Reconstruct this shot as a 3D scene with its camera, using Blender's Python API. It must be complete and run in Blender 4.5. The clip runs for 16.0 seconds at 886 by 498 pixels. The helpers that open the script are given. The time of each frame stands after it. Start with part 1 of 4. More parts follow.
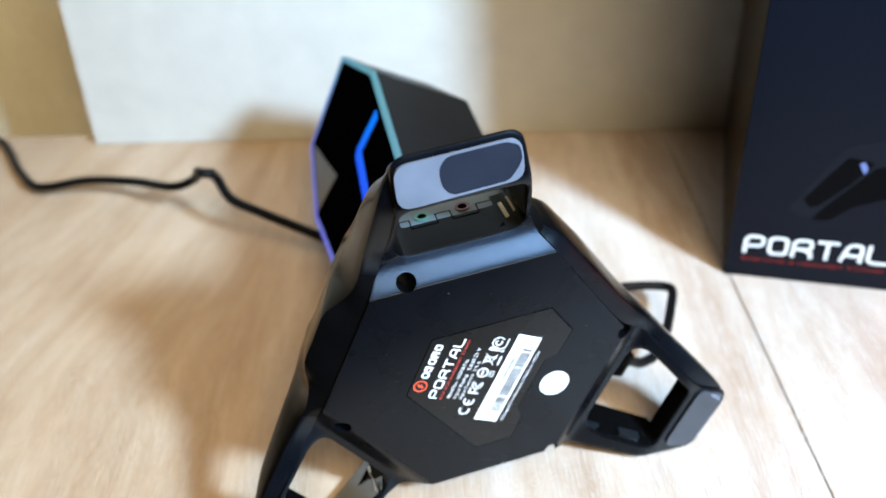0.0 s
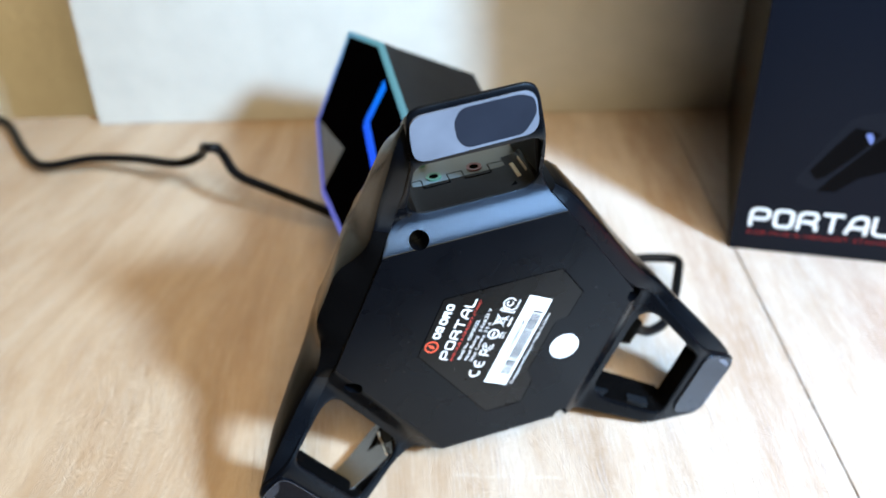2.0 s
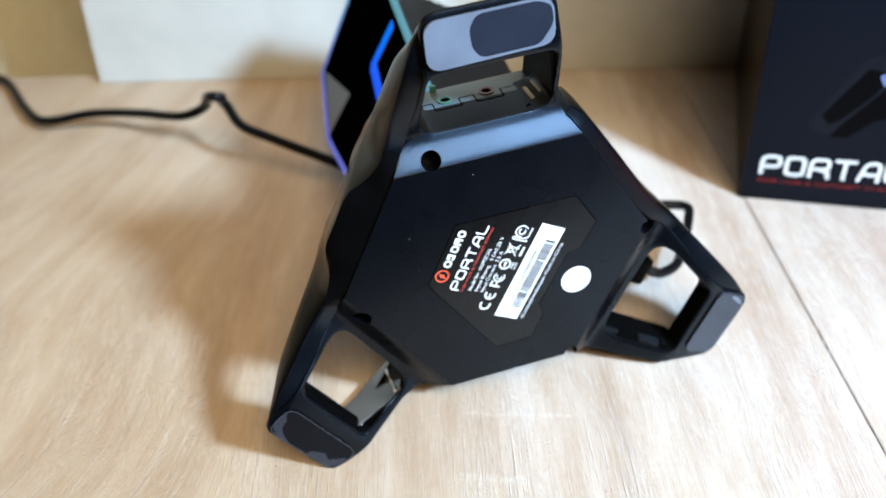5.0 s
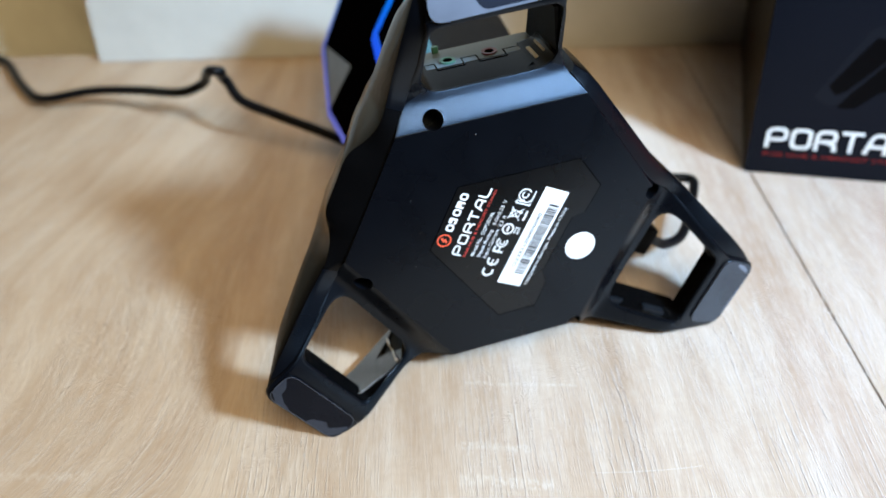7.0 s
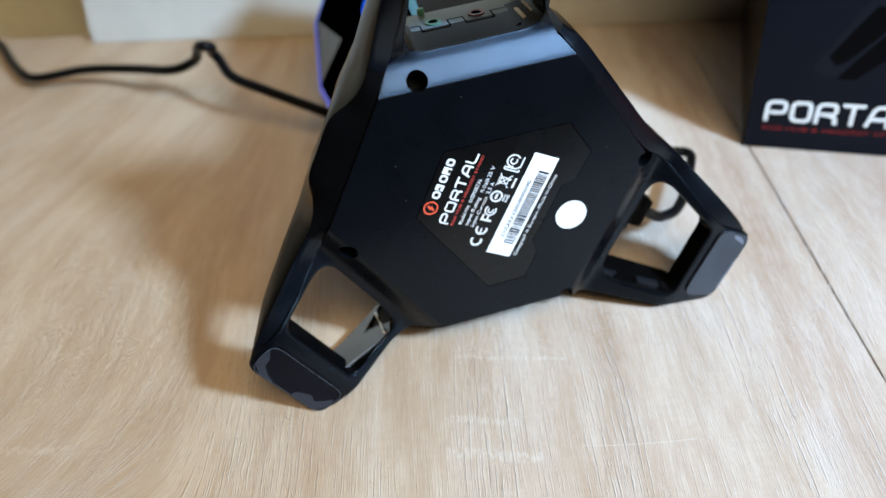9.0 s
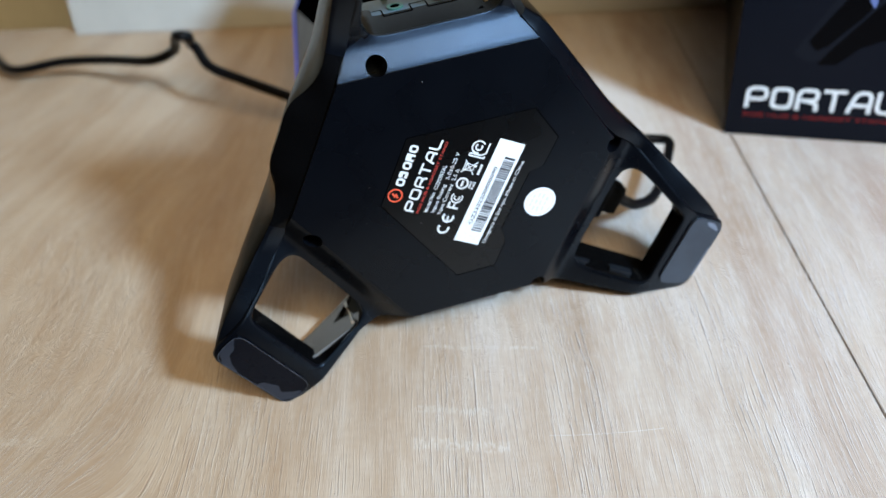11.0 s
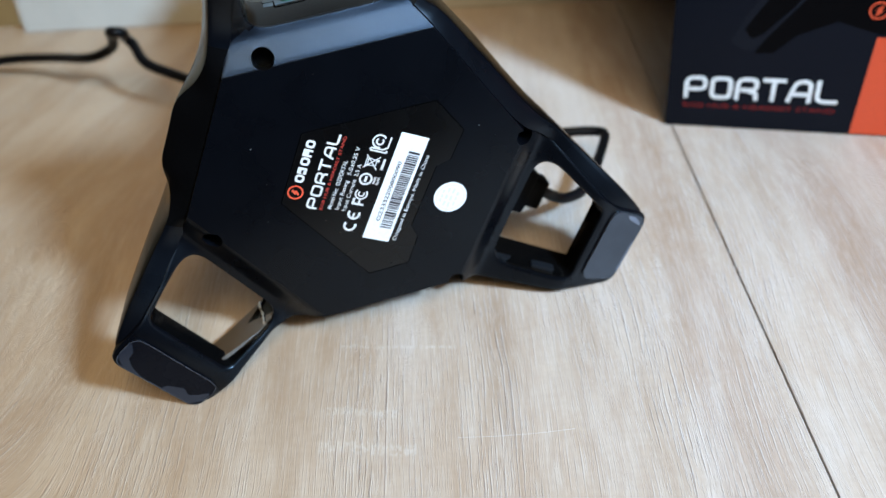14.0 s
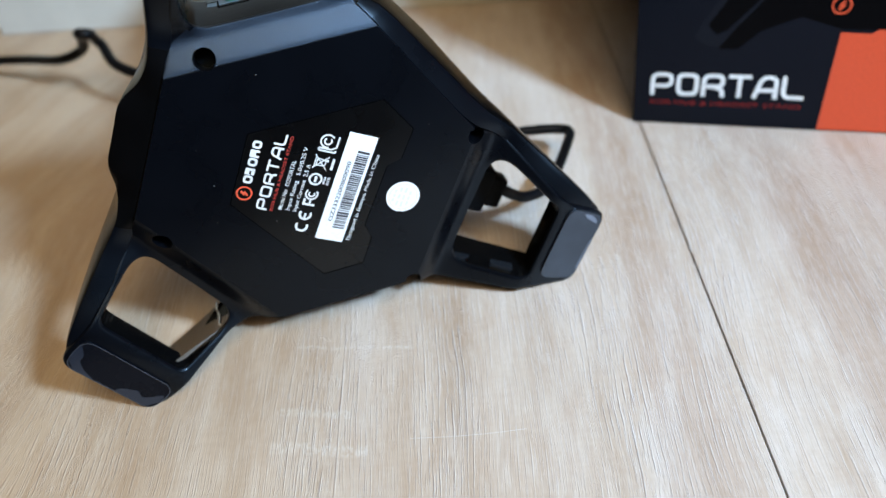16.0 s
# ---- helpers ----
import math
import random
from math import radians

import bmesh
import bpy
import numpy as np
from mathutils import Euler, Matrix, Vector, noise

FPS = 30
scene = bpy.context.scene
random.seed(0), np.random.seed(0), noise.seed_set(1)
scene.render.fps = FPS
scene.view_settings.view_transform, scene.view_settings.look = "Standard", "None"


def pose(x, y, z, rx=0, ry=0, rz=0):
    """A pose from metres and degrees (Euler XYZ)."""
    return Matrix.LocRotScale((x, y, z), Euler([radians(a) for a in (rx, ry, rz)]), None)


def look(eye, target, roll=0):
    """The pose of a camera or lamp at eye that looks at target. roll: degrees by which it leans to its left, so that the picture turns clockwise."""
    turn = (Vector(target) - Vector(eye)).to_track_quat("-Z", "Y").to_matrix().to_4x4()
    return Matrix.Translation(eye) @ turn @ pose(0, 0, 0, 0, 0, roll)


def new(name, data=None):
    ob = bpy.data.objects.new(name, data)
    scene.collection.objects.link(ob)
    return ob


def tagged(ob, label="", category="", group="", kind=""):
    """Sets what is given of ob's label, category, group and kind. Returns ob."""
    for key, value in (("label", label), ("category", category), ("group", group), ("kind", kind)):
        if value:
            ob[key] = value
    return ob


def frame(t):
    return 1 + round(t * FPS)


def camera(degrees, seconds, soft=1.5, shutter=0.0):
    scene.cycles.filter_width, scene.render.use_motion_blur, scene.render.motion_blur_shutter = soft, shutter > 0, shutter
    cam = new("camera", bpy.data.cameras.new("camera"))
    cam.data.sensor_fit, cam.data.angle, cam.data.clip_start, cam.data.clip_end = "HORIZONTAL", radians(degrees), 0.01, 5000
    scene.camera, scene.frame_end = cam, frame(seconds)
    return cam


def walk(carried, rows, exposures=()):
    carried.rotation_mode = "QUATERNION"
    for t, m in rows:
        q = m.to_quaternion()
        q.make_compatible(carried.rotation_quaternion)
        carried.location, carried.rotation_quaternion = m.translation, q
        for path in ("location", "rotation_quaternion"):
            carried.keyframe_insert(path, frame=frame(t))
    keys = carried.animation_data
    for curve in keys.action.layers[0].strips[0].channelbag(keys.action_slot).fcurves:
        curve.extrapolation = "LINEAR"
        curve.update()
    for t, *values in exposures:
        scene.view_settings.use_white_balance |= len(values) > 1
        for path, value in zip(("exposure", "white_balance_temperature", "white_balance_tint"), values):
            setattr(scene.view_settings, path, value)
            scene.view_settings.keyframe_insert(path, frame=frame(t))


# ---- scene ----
cam = camera(57.21, 16.0)
PATH = [
    (0.0, (0.0389, 0.0191, 0.2518), (0.0043, 0.2535, 0.0678), -5.72),
    (0.5, (0.0378, 0.0165, 0.2486), (0.0034, 0.2509, 0.0646), -5.60),
    (1.0, (0.0364, 0.0140, 0.2462), (0.0026, 0.2481, 0.0617), -5.51),
    (1.5, (0.0354, 0.0122, 0.2447), (0.0019, 0.2465, 0.0603), -5.49),
    (2.0, (0.0342, 0.0104, 0.2431), (0.0009, 0.2449, 0.0589), -5.45),
    (2.5, (0.0327, 0.0092, 0.2413), (-0.0001, 0.2435, 0.0569), -5.30),
    (3.0, (0.0323, 0.0073, 0.2380), (-0.0005, 0.2415, 0.0535), -5.33),
    (3.5, (0.0320, 0.0056, 0.2345), (-0.0009, 0.2394, 0.0494), -5.36),
    (4.0, (0.0311, 0.0037, 0.2310), (-0.0016, 0.2371, 0.0454), -5.26),
    (6.5, (0.0287, -0.0020, 0.2164), (-0.0039, 0.2305, 0.0297), -5.19),
    (7.0, (0.0289, -0.0027, 0.2142), (-0.0042, 0.2295, 0.0272), -5.27),
    (7.5, (0.0289, -0.0032, 0.2121), (-0.0047, 0.2289, 0.0250), -5.37),
    (8.0, (0.0300, -0.0029, 0.2104), (-0.0043, 0.2285, 0.0226), -5.47),
    (8.5, (0.0316, -0.0031, 0.2067), (-0.0031, 0.2284, 0.0190), -5.60),
    (9.0, (0.0341, -0.0027, 0.2037), (-0.0013, 0.2281, 0.0154), -5.73),
    (11.5, (0.0502, 0.0013, 0.1988), (0.0125, 0.2302, 0.0086), -6.48),
    (12.0, (0.0557, 0.0036, 0.1982), (0.0175, 0.2320, 0.0075), -6.69),
    (12.5, (0.0604, 0.0053, 0.1972), (0.0219, 0.2336, 0.0064), -6.98),
    (13.0, (0.0650, 0.0062, 0.1944), (0.0263, 0.2347, 0.0039), -6.86),
    (13.5, (0.0699, 0.0069, 0.1922), (0.0309, 0.2356, 0.0021), -7.05),
    (14.0, (0.0739, 0.0079, 0.1925), (0.0351, 0.2360, 0.0016), -7.26),
    (14.5, (0.0778, 0.0085, 0.1920), (0.0389, 0.2365, 0.0010), -7.33),
    (15.0, (0.0822, 0.0092, 0.1914), (0.0429, 0.2370, 0.0003), -7.54),
    (15.5, (0.0857, 0.0100, 0.1912), (0.0462, 0.2375, -0.0003), -7.64),
    (16.0, (0.0890, 0.0104, 0.1904), (0.0489, 0.2381, -0.0008), -7.91),
]
walk(cam, [(t, look(eye, target, roll)) for t, eye, target, roll in PATH],
     exposures=((0.0, 0.20), (4.0, 0.13), (7.0, -0.16), (9.0, -0.36), (12.0, -0.57), (16.0, -0.54)))
cam.data.dof.use_dof = True
cam.data.dof.focus_distance = 0.228
cam.data.dof.aperture_fstop = 8.5

# ---- light ----
world = bpy.data.worlds.new("room_air")
scene.world = world
world.use_nodes = True
world.node_tree.nodes["Background"].inputs[0].default_value = (0.9, 0.75, 0.55, 1)
world.node_tree.nodes["Background"].inputs[1].default_value = 0.02


def area_lamp(name, eye, target, size, watts, colour, spread=180):
    data = bpy.data.lights.new(name, "AREA")
    data.shape, data.size, data.energy, data.color = "DISK", size, watts, colour
    ob = new(name, data)
    ob.matrix_world = look(eye, target)
    data.spread = radians(spread)
    return ob


area_lamp("desk_light", (0.55, -0.130, 0.548), (-0.12, 0.42, 0.05), 0.108, 7.35, (0.535, 0.81, 1.13), 96)
area_lamp("ceiling_light", (0.48, -0.7, 1.5), (0.0, 0.2, 0.0), 1.0, 46.0, (0.90, 0.70, 0.41))

# ---- helpers ----
MM = 0.001


def node_mat(name, rough=0.5, metal=0.0):
    m = bpy.data.materials.new(name)
    m.use_nodes = True
    b = m.node_tree.nodes["Principled BSDF"]
    b.inputs["Roughness"].default_value, b.inputs["Metallic"].default_value = rough, metal
    return m, m.node_tree, b


def add(nt, kind, **values):
    n = nt.nodes.new(kind)
    for k, v in values.items():
        n.inputs[k].default_value = v
    return n


def coords(nt, scale, turn=0.0, source="Object"):
    tc, mp = nt.nodes.new("ShaderNodeTexCoord"), nt.nodes.new("ShaderNodeMapping")
    mp.inputs["Scale"].default_value, mp.inputs["Rotation"].default_value = scale, (0, 0, turn)
    nt.links.new(tc.outputs[source], mp.inputs["Vector"])
    return mp.outputs["Vector"]


def noise_tex(nt, vec, scale, detail=4.0, rough=0.55):
    n = add(nt, "ShaderNodeTexNoise", Scale=scale, Detail=detail, Roughness=rough)
    nt.links.new(vec, n.inputs["Vector"])
    return n.outputs["Fac"]


def ramp(nt, fac, stops):
    r = nt.nodes.new("ShaderNodeValToRGB")
    e = r.color_ramp.elements
    while len(e) < len(stops):
        e.new(0.5)
    for el, (p, c) in zip(e, stops):
        el.position, el.color = p, (*c, 1) if len(c) == 3 else c
    nt.links.new(fac, r.inputs["Fac"])
    return r.outputs["Color"]


def mixed(nt, kind, fac, a, b):
    n = nt.nodes.new("ShaderNodeMix")
    n.data_type, n.blend_type = "RGBA", kind
    for sock, v in ((n.inputs[0], fac), (n.inputs[6], a), (n.inputs[7], b)):
        if isinstance(v, bpy.types.NodeSocket):
            nt.links.new(v, sock)
        else:
            sock.default_value = v
    return n.outputs[2]


def bump(nt, b, height, strength, distance):
    n = add(nt, "ShaderNodeBump", Strength=strength, Distance=distance)
    nt.links.new(height, n.inputs["Height"])
    nt.links.new(n.outputs["Normal"], b.inputs["Normal"])


def plastic(name, colour, rough, grain=2600.0, strength=0.25, depth=0.00006, shine=0.5, tint=(1, 1, 1)):
    m, nt, b = node_mat(name, rough)
    b.inputs["Specular IOR Level"].default_value = shine
    b.inputs["Specular Tint"].default_value = (*tint, 1)
    v = coords(nt, (1, 1, 1))
    big = noise_tex(nt, v, 60, 3)
    fine = noise_tex(nt, v, grain, 2, 0.7)
    dark = tuple(c * 0.75 for c in colour)
    nt.links.new(ramp(nt, big, ((0.3, dark), (0.7, colour))), b.inputs["Base Color"])
    rr = add(nt, "ShaderNodeMapRange")
    for k, v2 in (("To Min", rough - 0.05), ("To Max", rough + 0.08)):
        rr.inputs[k].default_value = v2
    nt.links.new(big, rr.inputs["Value"])
    nt.links.new(rr.outputs[0], b.inputs["Roughness"])
    bump(nt, b, fine, strength, depth)
    return m


def ink(name, colour, rough=0.5, shine=0.5):
    m, nt, b = node_mat(name, rough)
    b.inputs["Specular IOR Level"].default_value = shine
    v = coords(nt, (1, 1, 1))
    nt.links.new(ramp(nt, noise_tex(nt, v, 900, 3), ((0.3, tuple(c * 0.86 for c in colour)), (0.7, colour))), b.inputs["Base Color"])
    return m


def glow(name, stops, axis, low, high, strength):
    """A lit strip whose colour runs along one axis of the object."""
    m, nt, b = node_mat(name, 0.3)
    tc, sp = nt.nodes.new("ShaderNodeTexCoord"), nt.nodes.new("ShaderNodeSeparateXYZ")
    nt.links.new(tc.outputs["Object"], sp.inputs[0])
    mr = add(nt, "ShaderNodeMapRange", **{"From Min": low, "From Max": high})
    nt.links.new(sp.outputs[axis], mr.inputs["Value"])
    c = ramp(nt, mr.outputs[0], stops)
    nt.links.new(c, b.inputs["Emission Color"])
    b.inputs["Specular IOR Level"].default_value = 0.0
    b.inputs["Base Color"].default_value = (0.01, 0.01, 0.012, 1)
    b.inputs["Emission Strength"].default_value = strength
    return m


def finish(name, bm, material, parent=None, label="", smooth=35.0):
    bmesh.ops.recalc_face_normals(bm, faces=bm.faces)
    me = bpy.data.meshes.new(name)
    for f in bm.faces:
        f.smooth = smooth > 0
    for e in bm.edges:
        e.smooth = len(e.link_faces) == 2 and e.calc_face_angle(0) < radians(smooth)
    bm.to_mesh(me)
    bm.free()
    for m in material if isinstance(material, (list, tuple)) else [material]:
        me.materials.append(m)
    ob = new(name, me)
    if parent:
        ob.parent = parent
    if label:
        ob["label"] = label
    return ob


def part(name, bm, material, parent, label="", smooth=35.0):
    return finish(name, bm, material, parent, label, smooth)


def rounded(poly, radius, seg=5):
    """A closed polygon with its corners rounded; radius is one number or one for each corner."""
    out, n = [], len(poly)
    for i in range(n):
        p, a, b = Vector(poly[i]), Vector(poly[i - 1]), Vector(poly[(i + 1) % n])
        r = radius[i] if isinstance(radius, (list, tuple)) else radius
        if r <= 0:
            out.append(tuple(p))
            continue
        da, db = (a - p).normalized(), (b - p).normalized()
        half = da.angle(db) / 2
        cut = min(r / math.tan(half), (a - p).length * 0.48, (b - p).length * 0.48)
        p0, p1 = p + da * cut, p + db * cut
        for k in range(seg + 1):
            t = k / seg
            q = p0 * (1 - t) ** 2 + p * 2 * t * (1 - t) + p1 * t * t
            out.append((q.x, q.y))
    return out


def slab(loops, z0, z1, place=None):
    """A plate with holes: the first loop is its outline, the others are holes. In metres."""
    from mathutils.geometry import tessellate_polygon
    bm = bmesh.new()
    flat = [p for loop in loops for p in loop]
    tris = tessellate_polygon([[Vector((*p, 0)) for p in loop] for loop in loops])
    rows = [[bm.verts.new((*p, z)) for p in flat] for z in (z0, z1)]
    for tri in tris:
        for row in rows:
            try:
                bm.faces.new([row[i] for i in tri])
            except ValueError:
                pass
    at = 0
    for loop in loops:
        n = len(loop)
        for i in range(n):
            a, b = at + i, at + (i + 1) % n
            bm.faces.new((rows[0][a], rows[0][b], rows[1][b], rows[1][a]))
        at += n
    if place:
        bm.transform(place)
    return bm


def block(size, place=None, edge=0.0, seg=2):
    bm = bmesh.new()
    bmesh.ops.create_cube(bm, size=1, matrix=Matrix.Diagonal((*size, 1)))
    if edge:
        bmesh.ops.bevel(bm, geom=bm.edges[:], offset=edge, segments=seg, profile=0.6, affect="EDGES")
    if place:
        bm.transform(place)
    return bm


def tube(points, radius, seg=12, closed=False, step=6):
    """A round cable through points (Catmull-Rom)."""
    pts = [Vector(p) for p in points]
    path = []
    for i in range(len(pts) - 1):
        a, b, c, d = pts[max(i - 1, 0)], pts[i], pts[i + 1], pts[min(i + 2, len(pts) - 1)]
        for k in range(step):
            t = k / step
            path.append(0.5 * (2 * b + (c - a) * t + (2 * a - 5 * b + 4 * c - d) * t * t + (3 * b - a - 3 * c + d) * t ** 3))
    path.append(pts[-1])
    bm, rings = bmesh.new(), []
    side = Vector((0.3, 0.2, 1)).normalized()
    for i, p in enumerate(path):
        way = (path[min(i + 1, len(path) - 1)] - path[max(i - 1, 0)]).normalized()
        side = (side - way * side.dot(way)).normalized()
        other = way.cross(side)
        rings.append([bm.verts.new(p + radius * (math.cos(a) * side + math.sin(a) * other)) for a in (2 * math.pi * k / seg for k in range(seg))])
    for r0, r1 in zip(rings, rings[1:]):
        for k in range(seg):
            bm.faces.new((r0[k], r0[(k + 1) % seg], r1[(k + 1) % seg], r1[k]))
    bm.faces.new(rings[0]), bm.faces.new(rings[-1])
    return bm


def ring(r0, r1, h, place=None, seg=32):
    circle = lambda r: [(r * math.cos(2 * math.pi * k / seg), r * math.sin(2 * math.pi * k / seg)) for k in range(seg)]
    return slab([circle(r1), circle(r0)] if r0 else [circle(r1)], 0, h, place)


def drilled(bm, holes):
    """The mesh with round holes (centre, axis, radius, depth) cut into it."""
    me = bpy.data.meshes.new("blank")
    bmesh.ops.recalc_face_normals(bm, faces=bm.faces)
    bm.to_mesh(me)
    bm.free()
    ob = new("blank", me)
    cut = bmesh.new()
    for centre, axis, r, depth in holes:
        turn = Vector(axis).to_track_quat("Z", "Y").to_matrix().to_4x4()
        bmesh.ops.create_cone(cut, cap_ends=True, segments=28, radius1=r, radius2=r, depth=depth, matrix=Matrix.Translation(centre) @ turn)
    cm = bpy.data.meshes.new("cutter")
    cut.to_mesh(cm)
    cut.free()
    co = new("cutter", cm)
    mod = ob.modifiers.new("holes", "BOOLEAN")
    mod.operation, mod.object, mod.solver = "DIFFERENCE", co, "EXACT"
    got = bpy.data.meshes.new_from_object(ob.evaluated_get(bpy.context.evaluated_depsgraph_get()))
    out = bmesh.new()
    out.from_mesh(got)
    for o in (ob, co):
        bpy.data.objects.remove(o)
    for m in (me, cm, got):
        bpy.data.meshes.remove(m)
    return out


def lettering(text, height, place, width=None, bold=0.0, depth=0.00008, spacing=1.0):
    """Raised letters in the built-in font: baseline along x, capitals that high, the whole squeezed or stretched to width."""
    cu = bpy.data.curves.new("letters", "FONT")
    cu.body, cu.size, cu.offset, cu.resolution_u, cu.space_character = text, 1.0, bold, 3, spacing
    ob = new("letters", cu)
    me = bpy.data.meshes.new_from_object(ob.evaluated_get(bpy.context.evaluated_depsgraph_get()))
    bm = bmesh.new()
    bm.from_mesh(me)
    bpy.data.objects.remove(ob)
    bpy.data.meshes.remove(me)
    bpy.data.curves.remove(cu)
    x0, x1 = min(v.co.x for v in bm.verts), max(v.co.x for v in bm.verts)
    y1 = max(v.co.y for v in bm.verts)
    sy = height / 0.73
    sx = width / (x1 - x0) if width else sy
    got = bmesh.ops.extrude_face_region(bm, geom=bm.faces[:])
    for v in got["geom"]:
        if isinstance(v, bmesh.types.BMVert):
            v.co.z += 1
    bm.transform(place @ Matrix.Diagonal((sx, sy, depth, 1)) @ Matrix.Translation((-x0, 0, 0)))
    return bm


def stroke(points, width, round_=0.3):
    """A flat line of that width through points, its inner corners softened, as one outline."""
    pts = [Vector(p) for p in points]
    soft = [pts[0]]
    for a, p, b in zip(pts, pts[1:], pts[2:]):
        cut = min(round_, (a - p).length * 0.45, (b - p).length * 0.45)
        p0, p1 = p + (a - p).normalized() * cut, p + (b - p).normalized() * cut
        soft += [p0 * (1 - t) ** 2 + p * 2 * t * (1 - t) + p1 * t * t for t in (0, 0.25, 0.5, 0.75, 1)]
    soft.append(pts[-1])
    left, right_ = [], []
    for i, p in enumerate(soft):
        d = (soft[min(i + 1, len(soft) - 1)] - soft[max(i - 1, 0)]).normalized()
        n = Vector((-d.y, d.x)) * width / 2
        left.append(tuple(p + n)), right_.append(tuple(p - n))
    return left + right_[::-1]


WIDE_LETTERS = {
    "P": [[(0.08, 0), (0.08, 0.92), (0.92, 0.92), (0.92, 0.42), (0.2, 0.42)]],
    "O": [],
    "R": [[(0.08, 0), (0.08, 0.92), (0.9, 0.92), (0.9, 0.45), (0.2, 0.45)], [(0.55, 0.42), (0.92, 0.32), (0.92, 0.0)]],
    "T": [[(0.0, 0.92), (1.0, 0.92)], [(0.5, 0.86), (0.5, 0)]],
    "A": [[(0.02, 0), (0.3, 0.92), (0.92, 0.92), (0.92, 0)], [(0.2, 0.36), (0.88, 0.36)]],
    "L": [[(0.1, 1.0), (0.1, 0.08), (1.0, 0.08)]],
}


def wide_lettering(text, height, width, place, weight=0.17, gap=0.14, depth=0.00008):
    """Raised letters of one even, rounded line, as wide as asked for."""
    step = width / (len(text) * (1 + gap) - gap)
    bms = []
    for i, ch in enumerate(text):
        if not WIDE_LETTERS[ch]:
            w, x0 = weight * height, i * step * (1 + gap)
            outer = [(x0, 0), (x0 + step, 0), (x0 + step, height), (x0, height)]
            inner = [(x0 + w, w), (x0 + step - w, w), (x0 + step - w, height - w), (x0 + w, height - w)]
            bms.append(slab([rounded(outer, 0.3 * height), rounded(inner, 0.16 * height)], 0, depth, place))
        for k, line in enumerate(WIDE_LETTERS[ch]):
            pts = [((x * step + i * step * (1 + gap)), y * height) for x, y in line]
            bms.append(slab([stroke(pts, weight * height, 0.28 * height)], 0, depth * (1 + 0.1 * k), place))
    return joined(bms)


def joined(bms):
    out = bms[0]
    for b in bms[1:]:
        me = bpy.data.meshes.new("j")
        b.to_mesh(me)
        b.free()
        out.from_mesh(me)
        bpy.data.meshes.remove(me)
    return out


# ---- materials ----
SATIN = plastic("satin_black_plastic", (0.0014, 0.0018, 0.0030), 0.27, 2600, 0.25, 0.00005, 0.24, (0.72, 0.86, 1.0))
BRUSHED = plastic("brushed_black_plastic", (0.0022, 0.0028, 0.0052), 0.40, 4200, 1.0, 0.00008, 0.64, (0.52, 0.72, 1.0))
GLOSS = plastic("gloss_black_plastic", (0.002, 0.002, 0.0022), 0.17, 900, 0.04, 0.00003, 0.09)
MATTE = plastic("matte_black_plastic", (0.0042, 0.0045, 0.005), 0.45, 2500, 0.3, 0.00006, 0.1)
GREY = plastic("grey_plastic", (0.088, 0.122, 0.142), 0.42, 2400, 0.25)
MIRROR = plastic("black_glass_plastic", (0.001, 0.001, 0.0015), 0.25, 300, 0.01, 0.00001, 0.0)
RUBBER = plastic("black_cable_rubber", (0.0022, 0.0022, 0.0028), 0.42, 1800, 0.2, 0.00006, 0.12)
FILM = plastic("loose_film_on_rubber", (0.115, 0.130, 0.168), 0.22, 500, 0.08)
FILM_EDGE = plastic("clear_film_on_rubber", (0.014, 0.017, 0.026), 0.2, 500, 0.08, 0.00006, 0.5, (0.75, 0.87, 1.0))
# grey for reflections painted onto the gloss inner wall
GLINT = plastic("glint_grey_plastic", (0.006, 0.008, 0.011), 0.3, 900, 0.1)
# the right foot's film, its grey reflection painted into the colour
FILM_SHEEN = plastic("sheen_film_on_rubber", (0.024, 0.028, 0.037), 0.2, 500, 0.08, 0.00006, 0.5, (0.75, 0.87, 1.0))
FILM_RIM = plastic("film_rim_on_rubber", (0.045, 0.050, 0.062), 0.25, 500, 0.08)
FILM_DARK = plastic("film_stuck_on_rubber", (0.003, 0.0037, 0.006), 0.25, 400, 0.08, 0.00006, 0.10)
POLISHED = plastic("polished_black_plastic", (0.002, 0.002, 0.002), 0.13, 900, 0.03, 0.00002, 1.0)
POLISHED.node_tree.nodes["Principled BSDF"].inputs["IOR"].default_value = 2.0
HOLE = plastic("hole_black", (0.0015, 0.0015, 0.0015), 0.7, shine=0.0)
PLATE = plastic("plate_black_plastic", (0.0012, 0.0013, 0.0016), 0.27, 1600, 0.12, 0.00006, 0.36, (0.86, 0.93, 1.0))
WHITE_INK = ink("white_ink", (0.62, 0.62, 0.62))
RED_INK = ink("red_ink", (0.62, 0.08, 0.035))
DIM_RED_INK = ink("dim_red_ink", (0.36, 0.035, 0.025))
BLACK_INK = ink("black_ink", (0.02, 0.02, 0.025))
PAPER = ink("white_sticker_paper", (0.72, 0.73, 0.74), 0.45)
GREEN = plastic("pale_green_plastic", (0.05, 0.17, 0.12), 0.35)
RED = plastic("dark_red_plastic", (0.10, 0.012, 0.016), 0.3)
METAL = node_mat("steel", 0.22, 1.0)[0]
METAL.node_tree.nodes["Principled BSDF"].inputs["Base Color"].default_value = (0.62, 0.6, 0.56, 1)


DULL_METAL = node_mat("dull_brass_steel", 0.6, 1.0)[0]
DULL_METAL.node_tree.nodes["Principled BSDF"].inputs["Base Color"].default_value = (0.52, 0.43, 0.30, 1)


